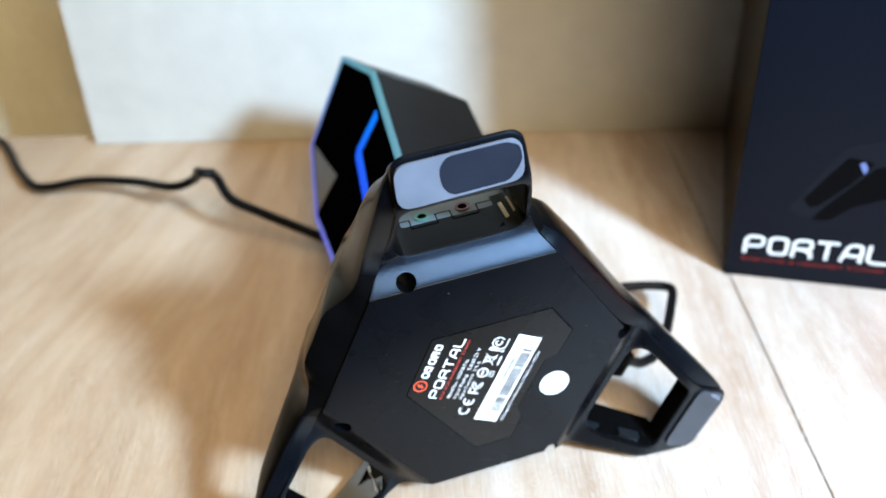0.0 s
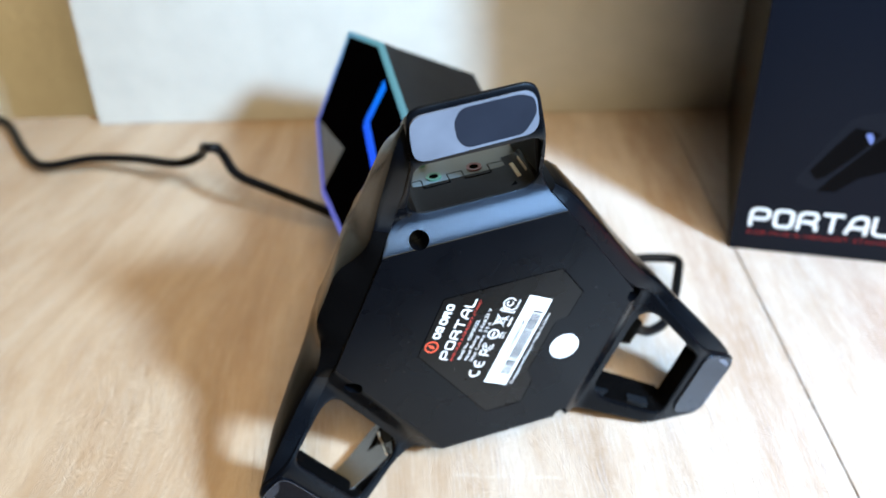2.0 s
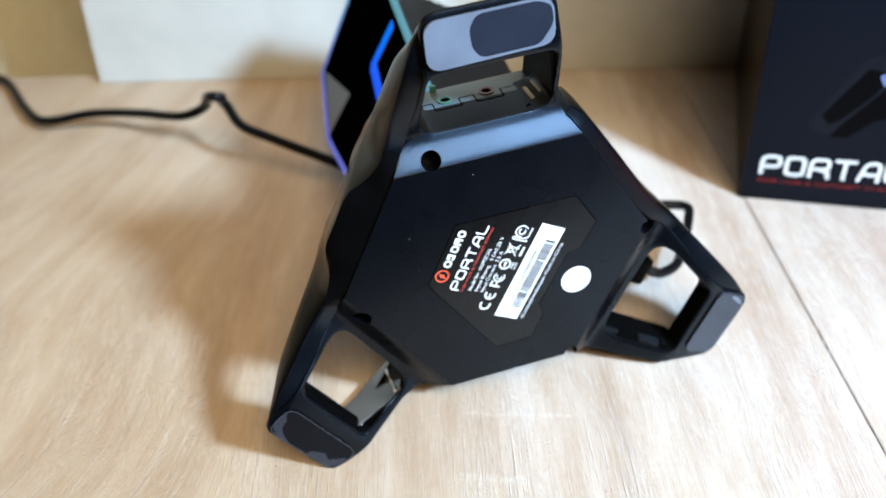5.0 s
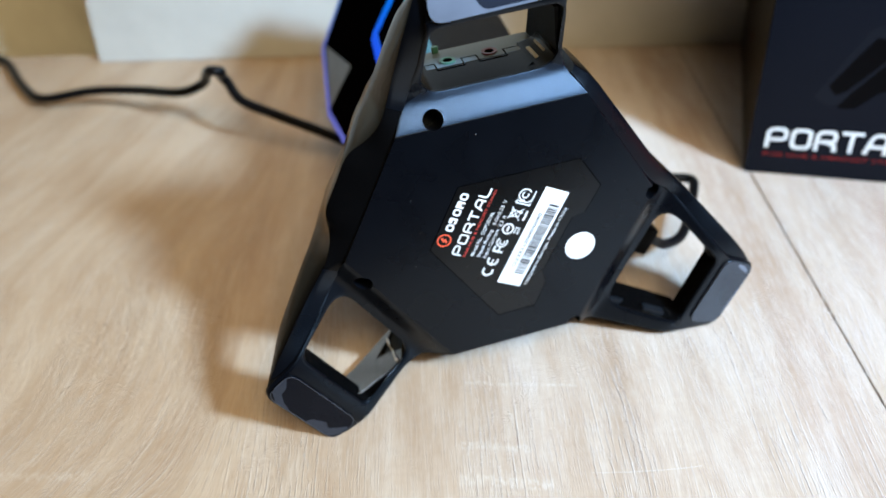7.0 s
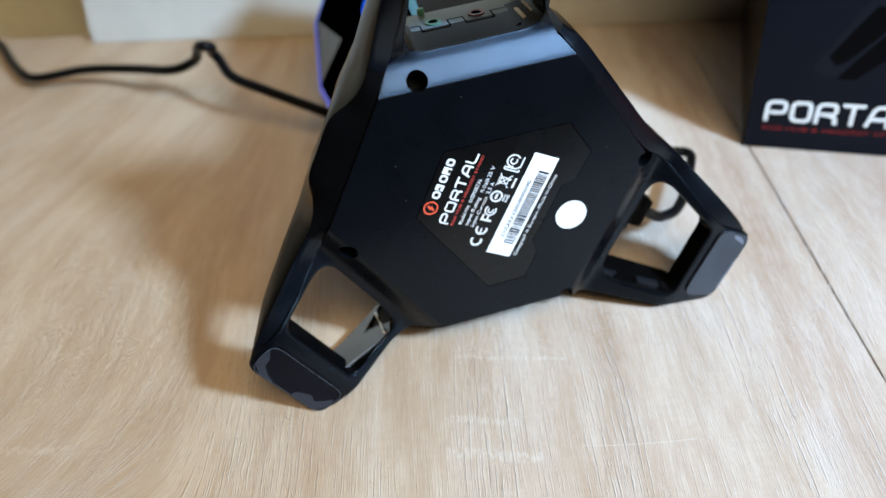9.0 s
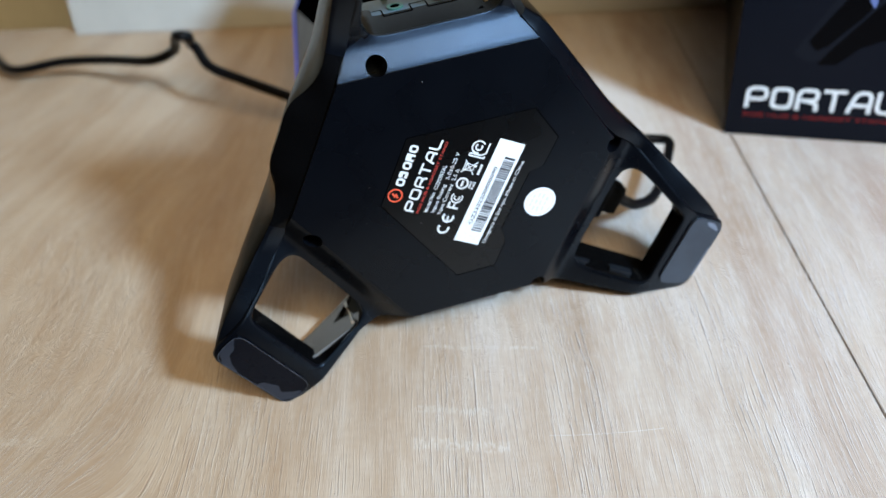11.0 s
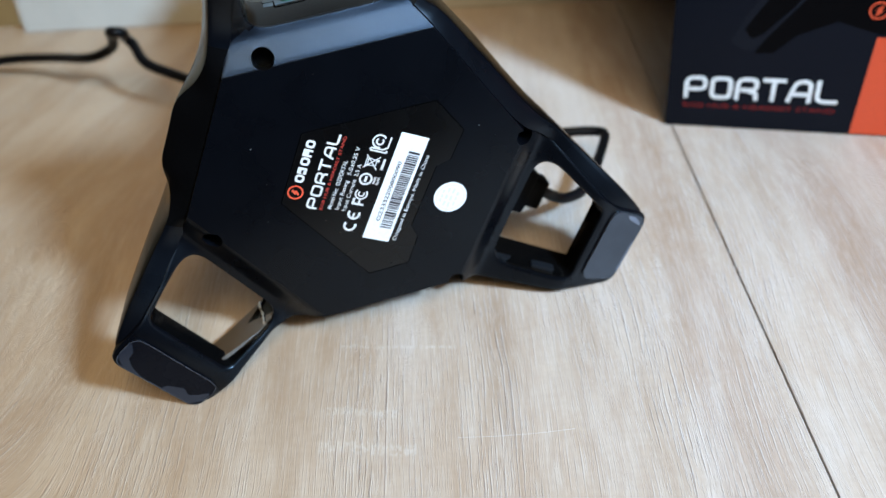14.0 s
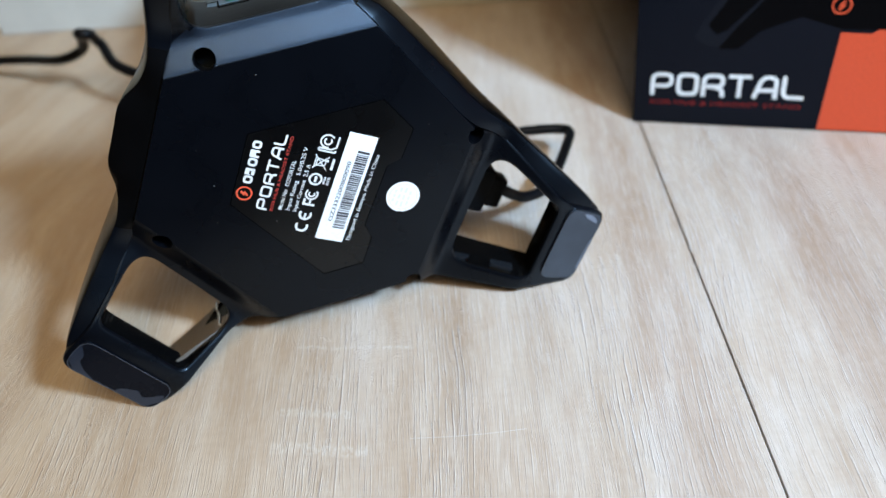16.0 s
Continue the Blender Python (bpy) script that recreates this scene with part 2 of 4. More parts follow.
def wood():
    m, nt, b = node_mat("pale_oak_laminate", 0.42)
    tc, sp = nt.nodes.new("ShaderNodeTexCoord"), nt.nodes.new("ShaderNodeSeparateXYZ")
    nt.links.new(tc.outputs["Object"], sp.inputs[0])

    def math_node(kind, a, c):
        n = nt.nodes.new("ShaderNodeMath")
        n.operation = kind
        for sock, v in zip(n.inputs, (a, c)):
            if isinstance(v, bpy.types.NodeSocket):
                nt.links.new(v, sock)
            else:
                sock.default_value = v
        return n.outputs[0]

    # the figure sweeps round in an arch on one side of the wide board
    arch = add(nt, "ShaderNodeMapRange", **{"From Min": -0.205, "From Max": -0.25, "To Min": 0.0, "To Max": 4.7})
    arch.interpolation_type = "SMOOTHSTEP"
    nt.links.new(sp.outputs[0], arch.inputs["Value"])
    near_side = math_node("MINIMUM", sp.outputs[1], 0.0)
    warp = noise_tex(nt, coords(nt, (6, 1.8, 1)), 1.0, 3)
    x = math_node("ADD", sp.outputs[0], math_node("MULTIPLY", arch.outputs[0], math_node("MULTIPLY", near_side, near_side)))
    far_side = math_node("MAXIMUM", math_node("SUBTRACT", sp.outputs[1], 0.06), 0.0)
    x = math_node("SUBTRACT", x, math_node("MULTIPLY", math_node("MULTIPLY", arch.outputs[0], 0.075), far_side))
    x = math_node("ADD", x, math_node("MULTIPLY", warp, 0.045))
    x = math_node("ADD", x, math_node("MULTIPLY", noise_tex(nt, coords(nt, (70, 45, 1)), 1.0, 3), 0.0012))
    cm = nt.nodes.new("ShaderNodeCombineXYZ")
    nt.links.new(x, cm.inputs[0])
    nt.links.new(sp.outputs[1], cm.inputs[1])

    def stretched(across, along, detail, rough=0.6, shift=0.0):
        mp = nt.nodes.new("ShaderNodeMapping")
        mp.inputs["Scale"].default_value, mp.inputs["Location"].default_value = (across, along, 1), (shift, shift, shift)
        nt.links.new(cm.outputs[0], mp.inputs["Vector"])
        return noise_tex(nt, mp.outputs["Vector"], 1.0, detail, rough)

    bands, tan, fibre = stretched(26, 1.6, 4), stretched(95, 11, 4, 0.6, 5), stretched(2100, 62, 3, 0.7, 3)
    here, there = stretched(34, 5, 3, 0.6, 13), stretched(120, 22, 3, 0.6, 31)
    base = ramp(nt, bands, ((0.34, (0.60, 0.488, 0.385)), (0.5, (0.70, 0.60, 0.496)), (0.64, (0.78, 0.70, 0.612))))
    # a browner streak of heartwood runs on each side of the joint, its edges drawn out along the grain
    drawn = math_node("MULTIPLY", math_node("SUBTRACT", stretched(150, 7, 4, 0.6, 41), 0.5), 0.016)
    calm = 1.0
    for middle, wide in ((-0.0165, 0.027), (0.042, 0.03)):
        streak = math_node("ADD", math_node("SUBTRACT", sp.outputs[0], middle), drawn)
        heart = ramp(nt, math_node("DIVIDE", math_node("ABSOLUTE", streak, 0.0), wide), ((0.2, (1, 1, 1)), (0.5, (0, 0, 0))))
        base = mixed(nt, "MIX", math_node("MULTIPLY", heart, 0.85), base, (0.57, 0.445, 0.345, 1))
        calm = math_node("MULTIPLY", math_node("SUBTRACT", 1.0, math_node("MULTIPLY", heart, 0.35)), calm)
    blotch = stretched(42, 17, 4, 0.65, 57)
    base = mixed(nt, "MULTIPLY", 0.5, base, ramp(nt, blotch, ((0.38, (0.87, 0.79, 0.71)), (0.56, (1.02, 1.03, 1.04)))))
    ripple = noise_tex(nt, coords(nt, (240, 520, 1)), 1.0, 3, 0.55)
    base = mixed(nt, "MULTIPLY", 0.3, base, ramp(nt, ripple, ((0.36, (0.88, 0.86, 0.84)), (0.6, (1.05, 1.05, 1.05)))))
    base = mixed(nt, "MULTIPLY", 0.62, base, ramp(nt, tan, ((0.34, (0.82, 0.755, 0.68)), (0.58, (1.04, 1.05, 1.06)))))
    base = mixed(nt, "MULTIPLY", 0.36, base, ramp(nt, fibre, ((0.3, (0.78, 0.75, 0.72)), (0.7, (1.08, 1.06, 1.06)))))
    limed = ramp(nt, there, ((0.5, (0, 0, 0)), (0.66, (0.34, 0.34, 0.34))))
    base = mixed(nt, "MIX", math_node("MULTIPLY", limed, ramp(nt, fibre, ((0.35, (0.2, 0.2, 0.2)), (0.55, (1, 1, 1))))), base, (0.87, 0.81, 0.74, 1))
    # long open slits along the grain, each with a limed edge, dense in some bands and sparse in others
    dense = math_node("MULTIPLY", calm, ramp(nt, here, ((0.38, (0.35, 0.35, 0.35)), (0.56, (1, 1, 1)))))

    def slits(count, wander, length, seed, half):
        """Rows of dashes, count to the metre: the cut itself and the pale edge beside it."""
        row = math_node("ADD", math_node("MULTIPLY", x, count), math_node("MULTIPLY", stretched(75, 9, 2, 0.5, seed), wander))
        number, u = math_node("FLOOR", row, 0.0), math_node("SUBTRACT", math_node("FRACT", row, 0.0), 0.5)
        at = nt.nodes.new("ShaderNodeCombineXYZ")
        nt.links.new(math_node("ADD", math_node("MULTIPLY", number, 5.17), seed), at.inputs[0])
        nt.links.new(math_node("MULTIPLY", sp.outputs[1], length), at.inputs[1])
        dash = ramp(nt, noise_tex(nt, at.outputs[0], 1.0, 2, 0.5), ((0.43, (0, 0, 0)), (0.57, (1, 1, 1))))
        cut = ramp(nt, math_node("DIVIDE", math_node("ABSOLUTE", u, 0.0), half * 3), ((0.2, (1, 1, 1)), (0.6, (0, 0, 0))))
        edge = ramp(nt, math_node("DIVIDE", math_node("ABSOLUTE", math_node("SUBTRACT", u, half * 2.6), 0.0), half * 4), ((0.2, (1, 1, 1)), (0.6, (0, 0, 0))))
        return math_node("MULTIPLY", dash, cut), math_node("MULTIPLY", dash, edge)

    cut_a, edge_a = slits(560, 2.6, 62, 3.0, 0.055)
    cut_b, edge_b = slits(1050, 4.0, 105, 8.0, 0.07)
    dark = math_node("MULTIPLY", dense, math_node("MAXIMUM", cut_a, math_node("MULTIPLY", cut_b, 0.75)))
    white = math_node("MULTIPLY", dense, math_node("MAXIMUM", edge_a, math_node("MULTIPLY", edge_b, 0.8)))
    # short open pores along the grain, and limed flecks between them
    open_ = ramp(nt, here, ((0.36, (0.35, 0.35, 0.35)), (0.58, (1, 1, 1))))
    pores = math_node("MULTIPLY", open_, ramp(nt, stretched(760, 62, 2, 0.5, 71), ((0.595, (0, 0, 0)), (0.68, (1, 1, 1)))))
    fine = math_node("MULTIPLY", open_, ramp(nt, stretched(1700, 130, 2, 0.5, 83), ((0.58, (0, 0, 0)), (0.66, (1, 1, 1)))))
    flecks = ramp(nt, stretched(980, 70, 3, 0.55, 97), ((0.53, (0, 0, 0)), (0.66, (1, 1, 1))))
    base = mixed(nt, "MIX", math_node("MULTIPLY", white, 0.8), base, (0.93, 0.888, 0.845, 1))
    base = mixed(nt, "MIX", math_node("MULTIPLY", flecks, 0.22), base, (0.86, 0.83, 0.79, 1))
    base = mixed(nt, "MIX", math_node("MULTIPLY", dark, 0.66), base, (0.29, 0.212, 0.165, 1))
    base = mixed(nt, "MIX", math_node("MULTIPLY", math_node("MAXIMUM", pores, math_node("MULTIPLY", fine, 0.8)), 0.14), base, (0.30, 0.225, 0.17, 1))
    # white saw marks across the grain, and one hair-fine scratch
    chips = noise_tex(nt, coords(nt, (900, 420, 1)), 1.0, 3, 0.6)
    flakes = ramp(nt, chips, ((0.42, (0, 0, 0)), (0.60, (1, 1, 1))))
    wob = math_node("MULTIPLY", math_node("SUBTRACT", noise_tex(nt, coords(nt, (60, 8, 1)), 1.0, 2), 0.5), 0.004)
    for x0, x1, y0, half, much in ((-0.136, -0.097, -0.0240, 0.0007, 0.8), (-0.139, -0.116, -0.0502, 0.0016, 0.75), (-0.139, -0.110, -0.0636, 0.0022, 0.8), (-0.02, 0.03, -0.115, 0.0018, 0.6), (0.10, 0.15, -0.06, 0.0014, 0.6), (-0.30, -0.26, -0.05, 0.0018, 0.6)):
        along = math_node("LESS_THAN", math_node("ABSOLUTE", math_node("SUBTRACT", sp.outputs[0], (x0 + x1) / 2), 0.0), (x1 - x0) / 2)
        off = math_node("ADD", math_node("SUBTRACT", math_node("SUBTRACT", sp.outputs[1], y0), math_node("MULTIPLY", math_node("SUBTRACT", sp.outputs[0], (x0 + x1) / 2), -0.106)), wob)
        near = ramp(nt, math_node("DIVIDE", math_node("ABSOLUTE", off, 0.0), half * 2), ((0.3, (1, 1, 1)), (0.6, (0, 0, 0))))
        base = mixed(nt, "MIX", math_node("MULTIPLY", math_node("MULTIPLY", along, near), math_node("MULTIPLY", flakes, much * 0.62)), base, (0.90, 0.87, 0.83, 1))
    sx = math_node("SUBTRACT", sp.outputs[0], -0.081)
    curve = math_node("ADD", -0.0626, math_node("MULTIPLY", math_node("MULTIPLY", sx, sx), 2.2))
    hair = math_node("LESS_THAN", math_node("ABSOLUTE", math_node("SUBTRACT", sp.outputs[1], curve), 0.0), 0.0001)
    hair = math_node("MULTIPLY", hair, math_node("LESS_THAN", math_node("ABSOLUTE", sx, 0.0), 0.017))
    base = mixed(nt, "MIX", math_node("MULTIPLY", hair, 0.5), base, (0.92, 0.92, 0.92, 1))
    # the wide board is browner towards its far side, with light falloff painted in
    brown_dim = add(nt, "ShaderNodeMapRange", **{"From Min": 0.0, "From Max": -0.24})
    brown_dim.interpolation_type = "SMOOTHSTEP"
    nt.links.new(math_node("ADD", sp.outputs[0], math_node("MULTIPLY", math_node("SUBTRACT", bands, 0.5), 0.12)), brown_dim.inputs["Value"])
    base = mixed(nt, "MULTIPLY", brown_dim.outputs[0], base, (0.82, 0.71, 0.56, 1))
    # the narrow board is tanner, darkened outwards to paint in weaker light
    other = add(nt, "ShaderNodeMapRange", **{"From Min": 0.0, "From Max": 0.09})
    nt.links.new(sp.outputs[0], other.inputs["Value"])
    base = mixed(nt, "MULTIPLY", other.outputs[0], base, (0.80, 0.765, 0.735, 1))
    base = mixed(nt, "MULTIPLY", 1.0, base, (0.640, 0.633, 0.655, 1))
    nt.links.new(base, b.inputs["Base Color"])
    rr = add(nt, "ShaderNodeMapRange", **{"To Min": 0.38, "To Max": 0.55})
    nt.links.new(tan, rr.inputs["Value"])
    nt.links.new(rr.outputs[0], b.inputs["Roughness"])
    hollow = math_node("ADD", dark, math_node("MULTIPLY", math_node("ADD", pores, fine), 0.3))
    bump(nt, b, math_node("SUBTRACT", math_node("ADD", math_node("MULTIPLY", fibre, 0.25), math_node("MULTIPLY", white, 0.3)), hollow), 0.7, 0.0003)
    return m


def plaster(name, light, dark, scale, strength, depth):
    m, nt, b = node_mat(name, 0.75)
    v = coords(nt, (1, 1, 1))
    nt.links.new(ramp(nt, noise_tex(nt, v, scale * 0.15, 4), ((0.3, dark), (0.7, light))), b.inputs["Base Color"])
    bump(nt, b, noise_tex(nt, v, scale, 5, 0.65), strength, depth)
    return m


WOOD = wood()
WALL = plaster("rough_cream_plaster", (0.74, 0.71, 0.58), (0.64, 0.60, 0.48), 150, 0.6, 0.004)
PANEL = plaster("white_embossed_board", (0.43, 0.42, 0.385), (0.39, 0.38, 0.35), 380, 0.35, 0.0012)
ROOM = plaster("warm_room_paint", (0.13, 0.085, 0.045), (0.11, 0.07, 0.04), 20, 0.2, 0.004)
FLOOR = plaster("dark_stained_floor", (0.06, 0.04, 0.025), (0.04, 0.026, 0.016), 30, 0.2, 0.003)
CARD = ink("black_printed_card", (0.0036, 0.0048, 0.0090), 0.4, 0.09)
CARD_SIDE = ink("dark_brown_printed_card", (0.0042, 0.0024, 0.0015), 0.3, 0.12)
CARD_RED = ink("orange_red_print", (0.52, 0.058, 0.018), 0.4)
CARD_DIM_RED = ink("dim_red_print", (0.17, 0.014, 0.012), 0.4, 0.1)
CARD_ORANGE = ink("dim_orange_print", (0.13, 0.035, 0.006), 0.4, 0.1)
CARD_ART = ink("grey_print", (0.0052, 0.0062, 0.0096), 0.4, 0.09)
CARD_ART_DARK = ink("black_print", (0.0010, 0.0010, 0.0014), 0.4, 0.05)

# ---- the table, the wall behind it and the room ----
GRAIN = math.atan2(0.106, 0.994)
SEAM = Matrix.Translation((0.1375, 0.2245, 0)) @ Matrix.Rotation(GRAIN, 4, "Z")
table = tagged(new("table_top"), "pale oak laminate table top of wide boards with a dark joint", "table", kind="structure")


def board(x0, x1, y0, y1):
    """One board in the joint's own axes, with an eased edge along the joint."""
    e = 0.0004
    bm = block((x1 - x0, y1 - y0, 0.03), Matrix.Translation(((x0 + x1) / 2, (y0 + y1) / 2, -0.015)), e)
    return bm


for x0, x1 in ((-0.60, -0.00028), (0.00028, 0.60)):
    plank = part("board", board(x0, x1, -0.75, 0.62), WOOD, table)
    plank.matrix_basis = SEAM
    cutm = bmesh.new()
    cutm.from_mesh(plank.data)
    inv = SEAM.inverted()
    # the back edge stands off the wall, the front edge is near the camera
    for y, way in ((0.4645, 1), (0.120, -1)):
        geom = cutm.verts[:] + cutm.edges[:] + cutm.faces[:]
        got = bmesh.ops.bisect_plane(cutm, geom=geom, plane_co=inv @ Vector((0, y, 0)), plane_no=inv.to_3x3() @ Vector((0, way, 0)), clear_outer=True)
        bmesh.ops.contextual_create(cutm, geom=[g for g in got["geom_cut"] if isinstance(g, bmesh.types.BMEdge)])
    for e in cutm.edges:
        e.smooth = False
    cutm.to_mesh(plank.data)
    cutm.free()
joint = part("joint_filler", block((0.0010, 0.341, 0.02), SEAM @ Matrix.Translation((0, 0.0685, -0.0112))), ink("dark_joint_filler", (0.10, 0.075, 0.055), 0.7, 0.1), table)


def wall(name, size, at, mat, label):
    return tagged(finish(name, block(size, Matrix.Translation(at)), mat, smooth=0), label, "wall", kind="structure")


wall("wall_north", (4.2, 0.1, 2.5), (0, 0.632, 0.45), WALL, "rough cream plastered wall behind the table")
wall("wall_south", (4.2, 0.1, 2.5), (0, -2.05, 0.45), ROOM, "plain warm painted wall of the room")
wall("wall_east", (0.1, 2.7, 2.5), (2.05, -0.7, 0.45), ROOM, "plain warm painted wall of the room")
wall("wall_west", (0.1, 2.7, 2.5), (-2.05, -0.7, 0.45), ROOM, "plain warm painted wall of the room")
tagged(finish("ceiling", block((4.2, 2.8, 0.1), Matrix.Translation((0, -0.7, 1.75))), ROOM, smooth=0), "plain warm painted ceiling", "ceiling", kind="structure")
tagged(finish("floor", block((4.2, 2.8, 0.1), Matrix.Translation((0, -0.7, -0.85))), FLOOR, smooth=0), "dark wooden floor under the table", "floor", kind="structure")

# the white board that covers the wall; its edge leans a little
board_bm = slab([rounded([(-0.2440, 0.0005), (0.75, 0.0005), (0.75, 0.6), (-0.173, 0.6)], 0.0008, 3)], 0, 0.124, Matrix.Translation((0, 0.577, 0)) @ pose(0, 0, 0, 90))
tagged(finish("wall_panel", board_bm, PANEL), "white embossed panel covering part of the wall", "panel", kind="structure")

# ---- the headset stand, lying on its side ----
STAND = Matrix(((0.93925, -0.04759, 0.33993, 0.02388), (0.34134, 0.02546, -0.93959, 0.19098), (0.03606, 0.99854, 0.04016, 0.05748), (0, 0, 0, 1)))
stand = tagged(new("headset_stand"), "black plastic headset stand with three legs lying on its side", "headset stand")
stand.matrix_world = STAND


def spun(k):
    return Matrix.Rotation(radians((0, 120, -120)[k]), 4, "Z")


def piece(v, table_):
    for (a, fa), (b, fb) in zip(table_, table_[1:]):
        if v <= b:
            return fa + (fb - fa) * max(0.0, (v - a) / (b - a))
    return table_[-1][1]


FRONT = ((41.2, -9.56), (42.0, -9.64), (43.2, -10.1), (49.3, -13.8), (52, -13.4), (73, -1.6), (76, -0.8), (100, -0.8))
BACK = ((43, -42), (50, -38), (60, -27), (75, -15), (92, -7.5))
BACK_IN = ((43, -40), (51, -34), (62, -20), (74, -9), (92, -8))
# each leg: one flank, the other flank, the opening, the rise of the foot over its length
UPPER = [(28.2, 41.2), (22.8, 50.2), (20.3, 58), (19.4, 73), (17.6, 90.6)]
SLIM = [(28.2, 41.2), (22.2, 50), (19.0, 57), (17.6, 70), (15.8, 89.2)]
SEAM_SIDE = [(30.0, 41.4), (25.2, 51), (21.0, 62.5), (18.6, 73.5), (18.2, 90.4)]
SEAM_LOW = [(30.0, 41.4), (25.2, 51), (21.2, 62.5), (19.2, 73.5), (18.6, 89.2)]
BAR_TOP = [(28.2, 41.2), (27.4, 52), (14.8, 76), (13.1, 81), (12.8, 95.2)]
BAR_LOW = [(29.3, 41.2), (27.8, 52), (25.6, 61), (21.6, 76), (15.4, 95.2)]
LEGS = (
    (UPPER, SEAM_SIDE, [(20.4, 51), (18.2, 73.6), (-17.2, 73.6), (-20.6, 51)], 0.0),
    (SEAM_LOW, SLIM, [(20.8, 51.4), (17.8, 72.3), (-13.4, 72.3), (-18.4, 51.6)], 0.06),
    (BAR_LOW, BAR_TOP, [(20.7, 52), (16.5, 77.4), (-10.9, 76.8), (-22.2, 52.4)], -0.085),
)


def leg_outline(right_side, left_side):
    return rounded(right_side + [(-x, y) for x, y in left_side[::-1]], [0, 4, 8, 4, 5.5, 5.5, 4, 8, 4, 0])


def eased(v, table_, reach=1.3):
    """The table's line with its corners softened."""
    return sum(piece(v + reach * k / 4, table_) for k in range(-4, 5)) / 9 if v > 43.5 + reach else piece(v, table_)


def ray_loop(loop, cx, cy, ang):
    d = Vector((math.cos(ang), math.sin(ang)))
    best = None
    for (ax, ay), (bx, by) in zip(loop, loop[1:] + loop[:1]):
        a, b = Vector((ax - cx, ay - cy)), Vector((bx - cx, by - cy))
        den = d.x * (b.y - a.y) - d.y * (b.x - a.x)
        if abs(den) < 1e-9:
            continue
        t = (a.x * (b.y - a.y) - a.y * (b.x - a.x)) / den
        u = (a.x * d.y - a.y * d.x) / den
        if t > 0 and -1e-6 <= u <= 1 + 1e-6 and (best is None or t > best):
            best = t
    return cx + d.x * best, cy + d.y * best


def rise(y, tilt):
    """How far a foot that is bent up or down stands over the plain profile."""
    return tilt * max(0.0, y - 46.0)


def leg_mesh(outline, inner, tilt, brushed, draft):
    cx, cy = 0.0, 63.0
    angs = sorted({round(math.atan2(y - cy, x - cx), 4) for x, y in outline + inner} | {round(-math.pi + 2 * math.pi * k / 150, 4) for k in range(150)})
    angs = [a for i, a in enumerate(angs) if i == 0 or a - angs[i - 1] > 0.005]
    # loop, profile, how far in from the loop, how far below the profile
    rows_of = ((outline, FRONT, 1.0, 0.0), (outline, FRONT, 0.3, 0.3), (outline, FRONT, 0.0, 1.0), (outline, BACK, 0.0, -0.8),
               (outline, BACK, 0.8, 0.0), (inner, BACK_IN, 0.0, 0.0), (inner, FRONT, 0.0, 0.9), (inner, FRONT, -0.25, 0.25), (inner, FRONT, -0.9, 0.0))
    bm, rows = bmesh.new(), []
    for loop, table_, ease, drop in rows_of:
        row = []
        for a in angs:
            x, y = ray_loop(loop, cx, cy, a)
            soft = min(1.0, max(0.0, (y - 43.0) / 4.0)) if loop is outline else 1.0
            x, y = x - math.cos(a) * ease * soft, y - math.sin(a) * ease * soft
            z = eased(y, table_) - drop * soft + rise(y, tilt)
            if table_ is BACK_IN and x < 0:
                x += draft * (z - eased(y, FRONT)) * min(1.0, -x / 8)
            # the end of the foot falls away behind its front edge
            fall = 0.042 * min(1.0, max(0.0, (y - 62) / 22)) if table_ is BACK else 0.0
            row.append(bm.verts.new((x * MM, y * (1 - fall) * MM, z * MM)))
        rows.append(row)
    # the front between opening and rim in strips that follow the profile
    first, last = [v.co / MM for v in rows[0]], [v.co / MM for v in rows[-1]]
    for k in range(1, 8):
        mid = [a.lerp(b, k / 8) for a, b in zip(last, first)]
        rows.append([bm.verts.new((p.x * MM, p.y * MM, (eased(p.y, FRONT) + rise(p.y, tilt)) * MM)) for p in mid])
    n, m = len(angs), len(rows)
    for r in range(m):
        for i in range(n):
            f = bm.faces.new((rows[r][i], rows[r][(i + 1) % n], rows[(r + 1) % m][(i + 1) % n], rows[(r + 1) % m][i]))
            f.material_index = 1 if r in (2, 3, 4, 5) else 0
    for f in bm.faces:
        c = f.calc_center_median() / MM
        if brushed and 41.0 < c.y < 52.0 and c.z > eased(c.y, FRONT) - 0.25 and -150 < math.degrees(math.atan2(c.y - cy, c.x - cx)) < -30:
            f.material_index = 2
    return bm


# screw holes: place on the leg, lean of the bore, radius
SCREWS = {0: [(-18.1, 43.9, -12.0, 0.3, 3.0)], 1: [(18.6, 43.4, -12.0, 0.3, 3.0)], 2: [(-26.2, 42.6, -10.5, 0.0, 2.7), (28.2, 41.6, -10.5, 0.0, 2.7)]}
legs = []
for k, (flank, other, opening, tilt) in enumerate(LEGS):
    bm = leg_mesh(leg_outline(flank, other), rounded(opening, [6.5, 4, 4, 6.5], 10), tilt, k == 0, 0.3 if k == 1 else 0.0)
    bm = drilled(bm, [((x * MM, y * MM, z * MM), (0, lean, 1), r * MM, 16 * MM) for x, y, z, lean, r in SCREWS[k]])
    leg = part("leg", bm, (SATIN, GLOSS, BRUSHED), stand)
    leg.matrix_basis = spun(k)
    legs.append(leg)


def hexagon(x, y, more=2.2):
    out = []
    for k in (0, 1, 2):
        for sx in (1, -1):
            p = spun(k) @ Vector((sx * (x + (more if (k, sx) in ((0, -1), (1, 1)) else 0)), y, 0))
            out.append((p.x * MM, p.y * MM))
    return out


